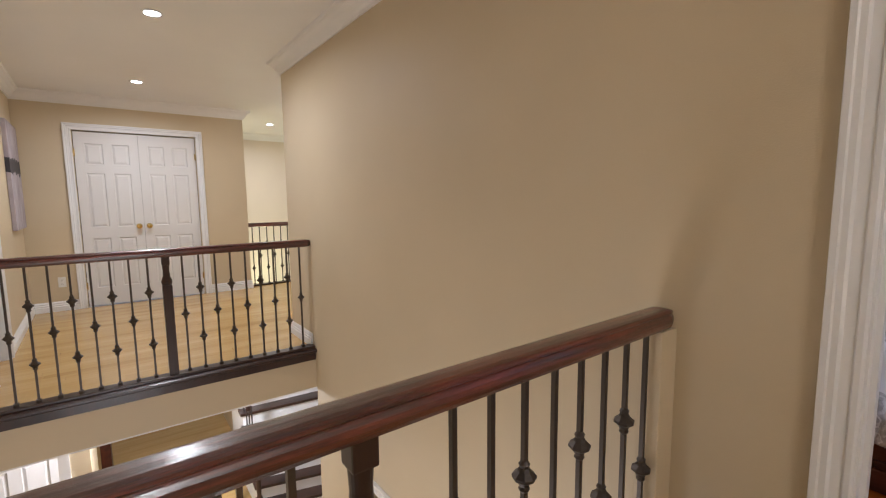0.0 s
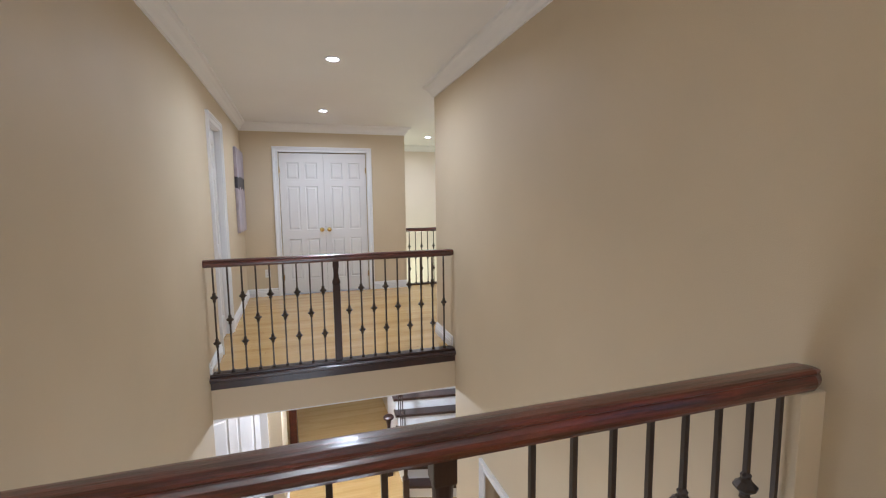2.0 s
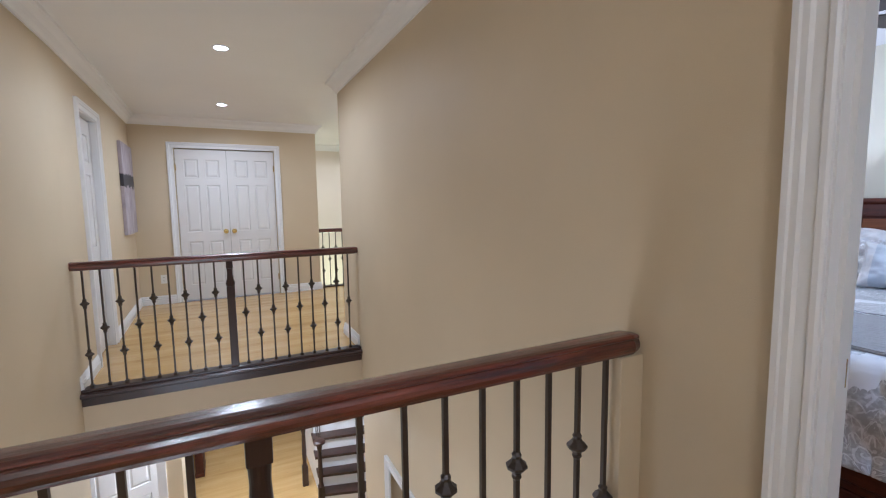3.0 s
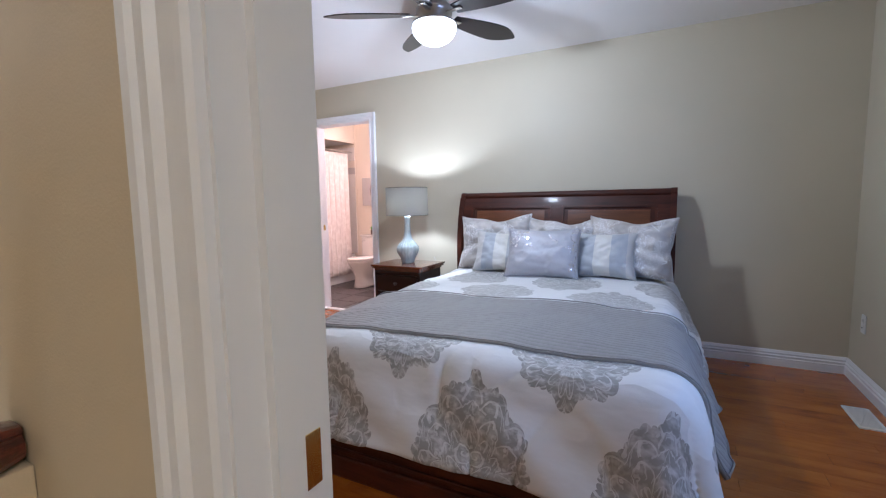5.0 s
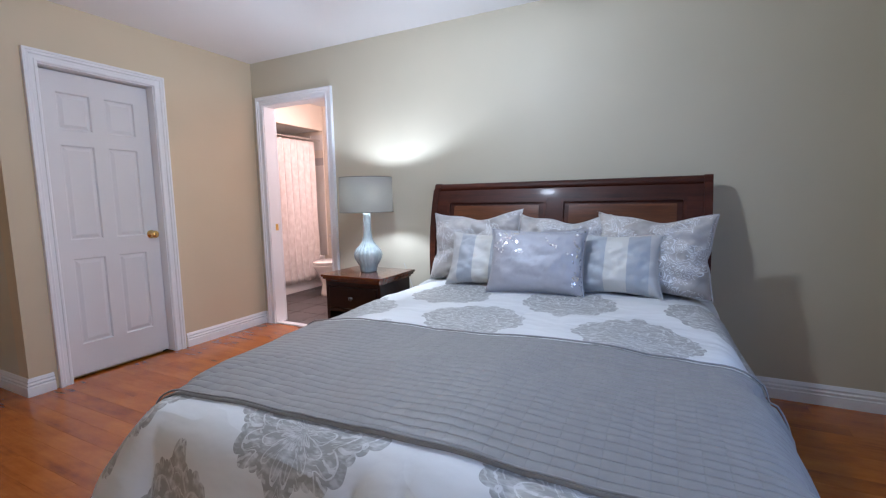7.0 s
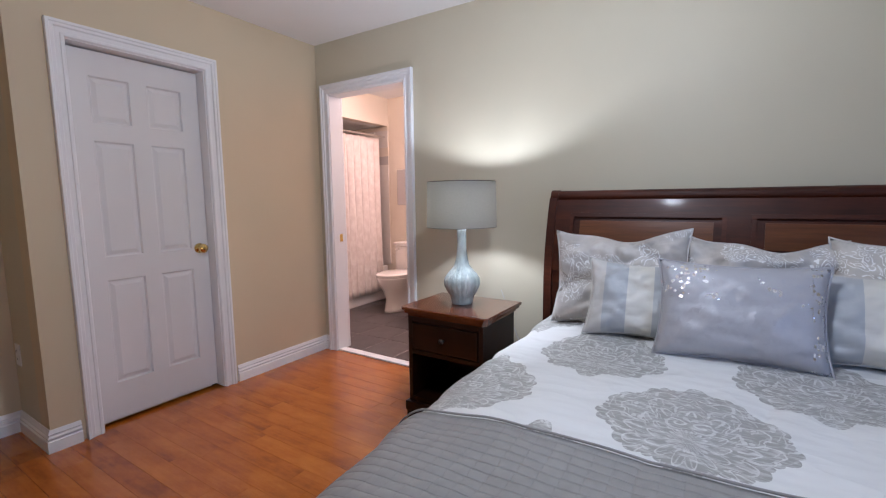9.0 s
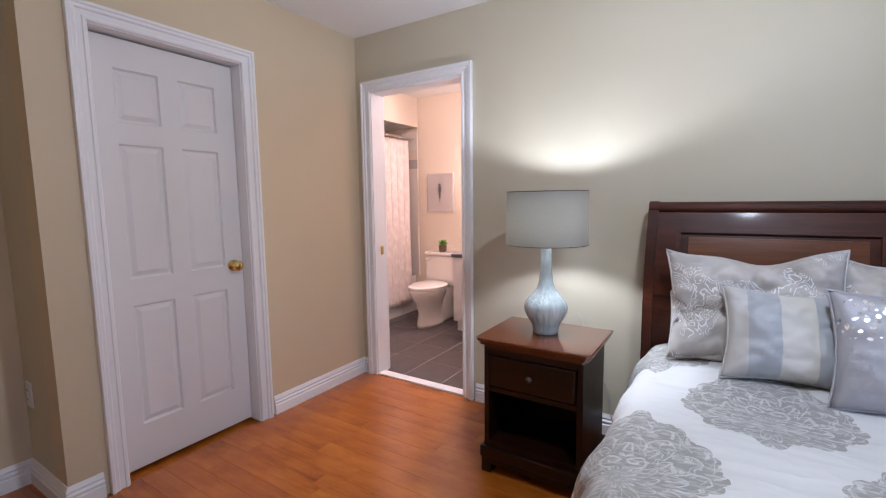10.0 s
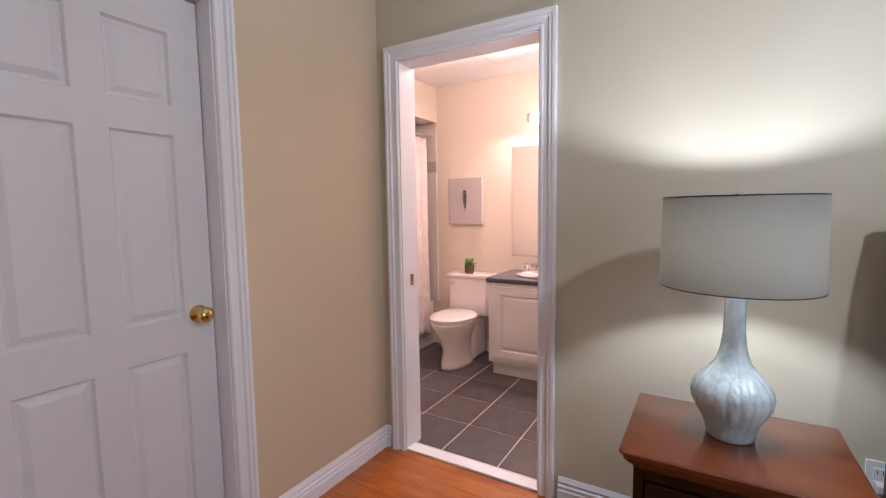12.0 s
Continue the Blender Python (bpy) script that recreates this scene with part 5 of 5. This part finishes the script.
# ---- the bathroom ----
TX0, TX1, TY0, TY1, AY = BX1 + 0.12, 9.25, 3.2, 5.27, 6.05
wall("wall_bath_back", WALL_BATH, "cream painted back wall of the bathroom", (TX1, TX1 + 0.1, TY0, AY, 0, 2.44))
wall("wall_bath_south", WALL_BATH, "cream painted side wall of the bathroom", (TX0, TX1 + 0.1, TY0 - 0.1, TY0, 0, 2.44))
wall("wall_bath_soffit", WALL_BATH, "cream painted soffit over the tub", (TX0, TX1, TY1, TY1 + 0.1, 2.12, 2.44))
wall("wall_bath_alcove", WALL_BATH, "tiled back wall of the tub alcove", (TX0, TX1, AY, AY + 0.1, 0, 2.44))
wall("wall_bath_liner", WALL_BATH, "cream painted inner face of the bathroom wall", (TX0, TX0 + 0.01, TY0, 3.655, 0, 2.44), (TX0, TX0 + 0.01, 4.435, AY, 0, 2.44), (TX0, TX0 + 0.01, 3.655, 4.435, 2.06, 2.44))
tagged(part("ceiling_bath", boxes((TX0, TX1 + 0.1, TY0 - 0.1, TY1 + 0.1, 2.44, 2.5), (TX0, TX1 + 0.1, TY1 + 0.1, AY + 0.1, 2.12, 2.18)), CEILING), "white painted bathroom ceiling", "ceiling", kind="structure")
baseboard((TX1, TY0), (TX1, TY1), (-1, 0))
baseboard((BX1 + 0.13, 4.49), (BX1 + 0.13, TY1), (1, 0))
casing("door_casing_bath_inside", lambda u, o, z: Vector((TX0 + 0.01 + o, u, z)), 3.68, 4.41, 2.045)

toilet = thing("toilet", "white two-piece toilet with its lid closed on the grey tiles", "toilet", m=pose(9.235, 4.85, 0))


def oval(bm, rings, seg=28):
    """Rings of (centre x, half length, half width, z); front to -x."""
    vs = []
    for cx, rl, rw, z in rings:
        ring = []
        for i in range(seg):
            a = 2 * math.pi * i / seg
            c, s = math.cos(a), math.sin(a)
            ring.append(bm.verts.new((cx + rl * c * (1.0 if c < 0 else 0.8), rw * s, z)))
        vs.append(ring)
    for r, s in zip(vs, vs[1:]):
        for i in range(seg):
            bm.faces.new((r[i], r[(i + 1) % seg], s[(i + 1) % seg], s[i]))
    bm.faces.new(vs[0][::-1])
    bm.faces.new(vs[-1])
    return bm


part("bowl", oval(bmesh.new(), [(-0.37, 0.24, 0.115, 0.0), (-0.37, 0.235, 0.11, 0.03), (-0.38, 0.20, 0.095, 0.14), (-0.40, 0.215, 0.12, 0.25), (-0.42, 0.25, 0.165, 0.33), (-0.43, 0.26, 0.18, 0.375), (-0.43, 0.26, 0.18, 0.39)]), PORCELAIN, toilet, smooth=True)
part("trapway", boxes((-0.32, -0.02, -0.10, 0.10, 0.0, 0.37), bevel=0.03), PORCELAIN, toilet, smooth=True)
part("seat", oval(bmesh.new(), [(-0.42, 0.265, 0.185, 0.391), (-0.42, 0.272, 0.19, 0.398), (-0.42, 0.272, 0.19, 0.408)]), PORCELAIN, toilet)
part("lid", oval(bmesh.new(), [(-0.42, 0.268, 0.187, 0.409), (-0.42, 0.275, 0.192, 0.416), (-0.42, 0.268, 0.187, 0.428), (-0.42, 0.22, 0.15, 0.434)]), PORCELAIN, toilet, smooth=True)
part("tank", boxes((-0.20, -0.005, -0.19, 0.19, 0.372, 0.70), bevel=0.018), PORCELAIN, toilet)
part("tank_lid", boxes((-0.215, -0.0, -0.20, 0.20, 0.701, 0.735), bevel=0.010), PORCELAIN, toilet)
part("flush_lever", boxes((-0.225, -0.20, 0.12, 0.165, 0.65, 0.662), bevel=0.003), CHROME, toilet)

plant = thing("potted_succulent", "small green succulent in a brown ribbed pot on the toilet tank", "plant", m=pose(9.12, 4.87, 0.735))
part("pot", lathe(bmesh.new(), [(0.034, 0), (0.042, 0.01), (0.045, 0.07), (0.042, 0.075), (0.036, 0.066), (0.01, 0.062)], 32, flute=0.0), CLAY, plant)
rr = random.Random(5)
bm = bmesh.new()
for k in range(70):
    a, e = rr.uniform(0, 6.283), rr.uniform(0.15, 1.4)
    L = rr.uniform(0.045, 0.082)
    d = Vector((math.cos(a) * math.cos(e), math.sin(a) * math.cos(e), math.sin(e)))
    s = Vector((-math.sin(a), math.cos(a), 0)) * rr.uniform(0.006, 0.010)
    o = Vector((rr.uniform(-0.02, 0.02), rr.uniform(-0.02, 0.02), 0.068))
    up = d.cross(s).normalized() * 0.004
    p = [bm.verts.new(o), bm.verts.new(o + d * L * 0.6 + s), bm.verts.new(o + d * L), bm.verts.new(o + d * L * 0.6 - s), bm.verts.new(o + d * L * 0.55 + up)]
    for q in ((0, 1, 4), (1, 2, 4), (2, 3, 4), (3, 0, 4), (0, 3, 2, 1)):
        bm.faces.new([p[i] for i in q])
part("leaves", bm, LEAF, plant, "small green leaves", kind="stuff")

art = thing("feather_print", "small grey board print with a black feather above the toilet", "picture", m=pose(TX1, 4.96, 1.38))
part("board", boxes((-0.035, -0.002, -0.17, 0.17, -0.21, 0.21), bevel=0.004), ARTGREY, art)
bm = bmesh.new()
for k in range(9):
    z = 0.09 - 0.018 * k
    w = 0.026 * (1 - abs(k - 3) / 8)
    prism(bm, [(0.002, z), (w, z + 0.010), (w * 0.9, z - 0.004), (-w * 0.4, z - 0.010), (-w, z + 0.002), (-w, z + 0.008)], [lambda a, b: (-0.0375, a, b), lambda a, b: (-0.0352, a, b)])
box(bm, -0.0375, -0.0352, -0.0015, 0.0015, -0.10, 0.10)
part("feather", bm, INK, art, "black printed feather")

van = thing("vanity_unit", "white bathroom vanity with a slate-coloured top on the grey tiles", "vanity", m=pose(8.70, 4.51, 0))
part("body", boxes((0.02, 0.54, -1.2, -0.015, 0.11, 0.74)), DOOR, van)
part("toe_kick", boxes((0.07, 0.54, -1.19, -0.03, 0.0, 0.11)), DOOR, van)
part("countertop", boxes((0.0, 0.55, -1.21, 0.0, 0.741, 0.775), bevel=0.008), COUNTER, van, "dark slate-coloured laminate top")
for k in range(2):
    bm = panel_sheet(bmesh.new(), 0.50, 0.56, [(0.06, 0.44, 0.06, 0.50)], 0.018)
    turn_bm(bm, pose(0.002, -0.06 - 0.54 * k, 0.15, 0, 0, -90))
    part("door", bm, DOOR, van)
bm = oval(bmesh.new(), [(0.28, 0.16, 0.22, 0.776), (0.28, 0.17, 0.23, 0.784), (0.28, 0.16, 0.22, 0.788), (0.28, 0.14, 0.19, 0.779)])
turn_bm(bm, Matrix.Translation((0, -0.38, 0)))
part("basin", bm, PORCELAIN, van, "white porcelain basin", smooth=True)
tap = thing("basin_tap", "chrome two-handle basin tap on the vanity top", "tap", m=pose(9.11, 4.24, 0.775) @ Matrix.Scale(1.2, 4))
bm = boxes((-0.03, 0.03, -0.09, 0.09, 0.0, 0.02), bevel=0.006)
box(bm, -0.14, 0.0, -0.012, 0.012, 0.055, 0.078, bevel=0.006)
lathe(bm, [(0.018, 0.02), (0.016, 0.07), (0.01, 0.075)], 14)
part("spout", bm, CHROME, tap)
for s in (-1, 1):
    bm = lathe(bmesh.new(), [(0.016, 0.02), (0.02, 0.05), (0.014, 0.06)], 14, centre=(0, s * 0.07))
    box(bm, -0.045, 0.005, s * 0.07 - 0.006, s * 0.07 + 0.006, 0.06, 0.07)
    part("tap_handle", bm, CHROME, tap)
mir = thing("wall_mirror", "plain frameless wall mirror above the vanity", "mirror", m=pose(TX1, 3.9, 0.90))
part("glass", boxes((-0.006, -0.001, -0.6, 0.61, 0, 0.93)), MIRROR, mir)
vl = thing("vanity_light", "lit bar light with glass shades above the mirror", "wall light", m=pose(TX1, 4.05, 2.06))
part("back_bar", boxes((-0.03, -0.001, -0.32, 0.32, -0.03, 0.03), bevel=0.004), CHROME, vl)
for k in range(3):
    bm = lathe(bmesh.new(), [(0.02, 0.03), (0.045, 0.0), (0.05, -0.06), (0.04, -0.075)], 20, centre=(-0.09, -0.22 + 0.22 * k))
    g = part("glass_shade", bm, SHADE_GLASS, vl, "lit frosted glass shade", smooth=True)
    g.visible_shadow = False
    part("arm", boxes((-0.09, -0.03, -0.226 + 0.22 * k, -0.214 + 0.22 * k, 0.02, 0.034)), CHROME, vl)
ev = thing("exhaust_vent", "square white ceiling exhaust vent", "vent", m=pose(8.78, 4.40, 2.44))
part("frame", boxes((-0.13, 0.13, -0.13, 0.13, -0.008, -0.001), bevel=0.002), PLASTIC, ev)
for k in range(8):
    part("slat", boxes((-0.10, 0.10, -0.098 + 0.026 * k, -0.084 + 0.026 * k, -0.012, -0.0085)), PLASTIC, ev)

tub = thing("bathtub", "white bathtub behind the shower curtain", "bathtub", m=pose(0, 0, 0))
bm = boxes((TX0 + 0.012, TX1 - 0.002, TY1 + 0.06, TY1 + 0.11, 0.0, 0.42), (TX0 + 0.012, TX1 - 0.002, AY - 0.06, AY - 0.002, 0.0, 0.42), (TX0 + 0.012, TX0 + 0.08, TY1 + 0.11, AY - 0.06, 0.0, 0.42), (TX1 - 0.08, TX1 - 0.002, TY1 + 0.11, AY - 0.06, 0, 0.42), (TX0 + 0.08, TX1 - 0.08, TY1 + 0.11, AY - 0.06, 0, 0.1), bevel=0.01)
part("tub_shell", bm, PORCELAIN, tub)
rod = thing("curtain_rod", "chrome shower curtain rod with its rings", "curtain rod", m=pose(0, TY1 + 0.05, 1.99))
bm = lathe(bmesh.new(), [(0.012, TX0 + 0.012), (0.012, TX1 - 0.002)], 14)
turn_bm(bm, pose(0, 0, 0, 0, 90))
part("rod", bm, CHROME, rod)
bm = bmesh.new()
uvn, nz = 150, 26
rows = []
for j in range(nz + 1):
    z = 1.955 - 1.83 * j / nz
    row = []
    for i in range(uvn + 1):
        s = i / uvn
        x = 7.68 + (9.10 - 7.68) * s
        ph = s * 2 * math.pi * 13
        amp = 0.026 + 0.012 * noise.noise(Vector((s * 6, j * 0.1, 1)))
        row.append(bm.verts.new((x + 0.008 * math.sin(2 * ph), TY1 + 0.035 + amp * math.sin(ph + 0.3 * math.sin(j * 0.2)) - 0.02 * (j / nz), z)))
    rows.append(row)
for r, s in zip(rows, rows[1:]):
    for i in range(uvn):
        bm.faces.new((r[i], r[i + 1], s[i + 1], s[i]))
cur = part("shower_curtain", bm, CURTAIN, None, "pale pinkish fabric shower curtain hanging in folds", smooth=True)
cur["category"] = "curtain"
m = cur.modifiers.new("thickness", "SOLIDIFY")
m.thickness = 0.002

# alcove tiles on the end wall and the border strip
alc = wall("wall_bath_alcove_end", WALL_BATH, "tiled end wall of the tub alcove", (TX1 - 0.010, TX1 - 0.001, TY1 + 0.002, AY, 0.425, 2.119))
for j in range(8):
    for i in range(3):
        z0, y0 = 0.43 + 0.205 * j, TY1 + 0.004 + 0.205 * i
        border = j == 6
        part("tile", boxes((TX1 - 0.016, TX1 - 0.010, y0, y0 + 0.202, z0, min(z0 + (0.10 if border else 0.202), 2.115))), ARTGREY if border else PORCELAIN, alc)

# ---- pieces of the floors, last ----
floor_bed = floor_slab("floor_bedroom", "reddish cherry strip floor of the bedroom", CHERRY, (BX0, BX1 + 0.02, BY0, CY + 0.12, -0.1, -0.014), (BX0, NX, CY + 0.12, 4.97, -0.1, -0.014))


def pieces(parent, mat, dims, label=""):
    for i, (x0, x1, y0, y1, z0, z1) in enumerate(dims):
        bm = boxes((x0 - (x0 + x1) / 2, x1 - (x0 + x1) / 2, y0 - (y0 + y1) / 2, y1 - (y0 + y1) / 2, z0, z1))
        part("plank" if mat is CHERRY else "tile", bm, mat, parent, at=((x0 + x1) / 2, (y0 + y1) / 2, 0))


pieces(floor_bed, CHERRY, plank_rows("Y", BX0, BX1 + 0.001, BY0, CY, 0.0, 0.1, 11) + plank_rows("Y", BX0, NX, CY, 4.97, 0.0, 0.1, 12))
floor_bath = floor_slab("floor_bathroom", "slate-grey tiled bathroom floor", GROUT, (BX1 + 0.02, TX1, TY0, AY, -0.1, -0.003))
tiles = []
for i in range(-1, 6):
    for j in range(-3, 5):
        x0, y0 = 7.915 + 0.33 * i, 4.25 + 0.33 * j
        x1, y1 = x0 + 0.33, y0 + 0.33
        x0, x1, y0, y1 = max(x0, BX1 + 0.072), min(x1, TX1), max(y0, TY0), min(y1, TY1 + 0.06)
        if x1 - x0 > 0.02 and y1 - y0 > 0.02:
            tiles.append((x0 + 0.0045, x1 - 0.0045, y0 + 0.0045, y1 - 0.0045, -0.01, 0.0))
pieces(floor_bath, TILE, tiles)
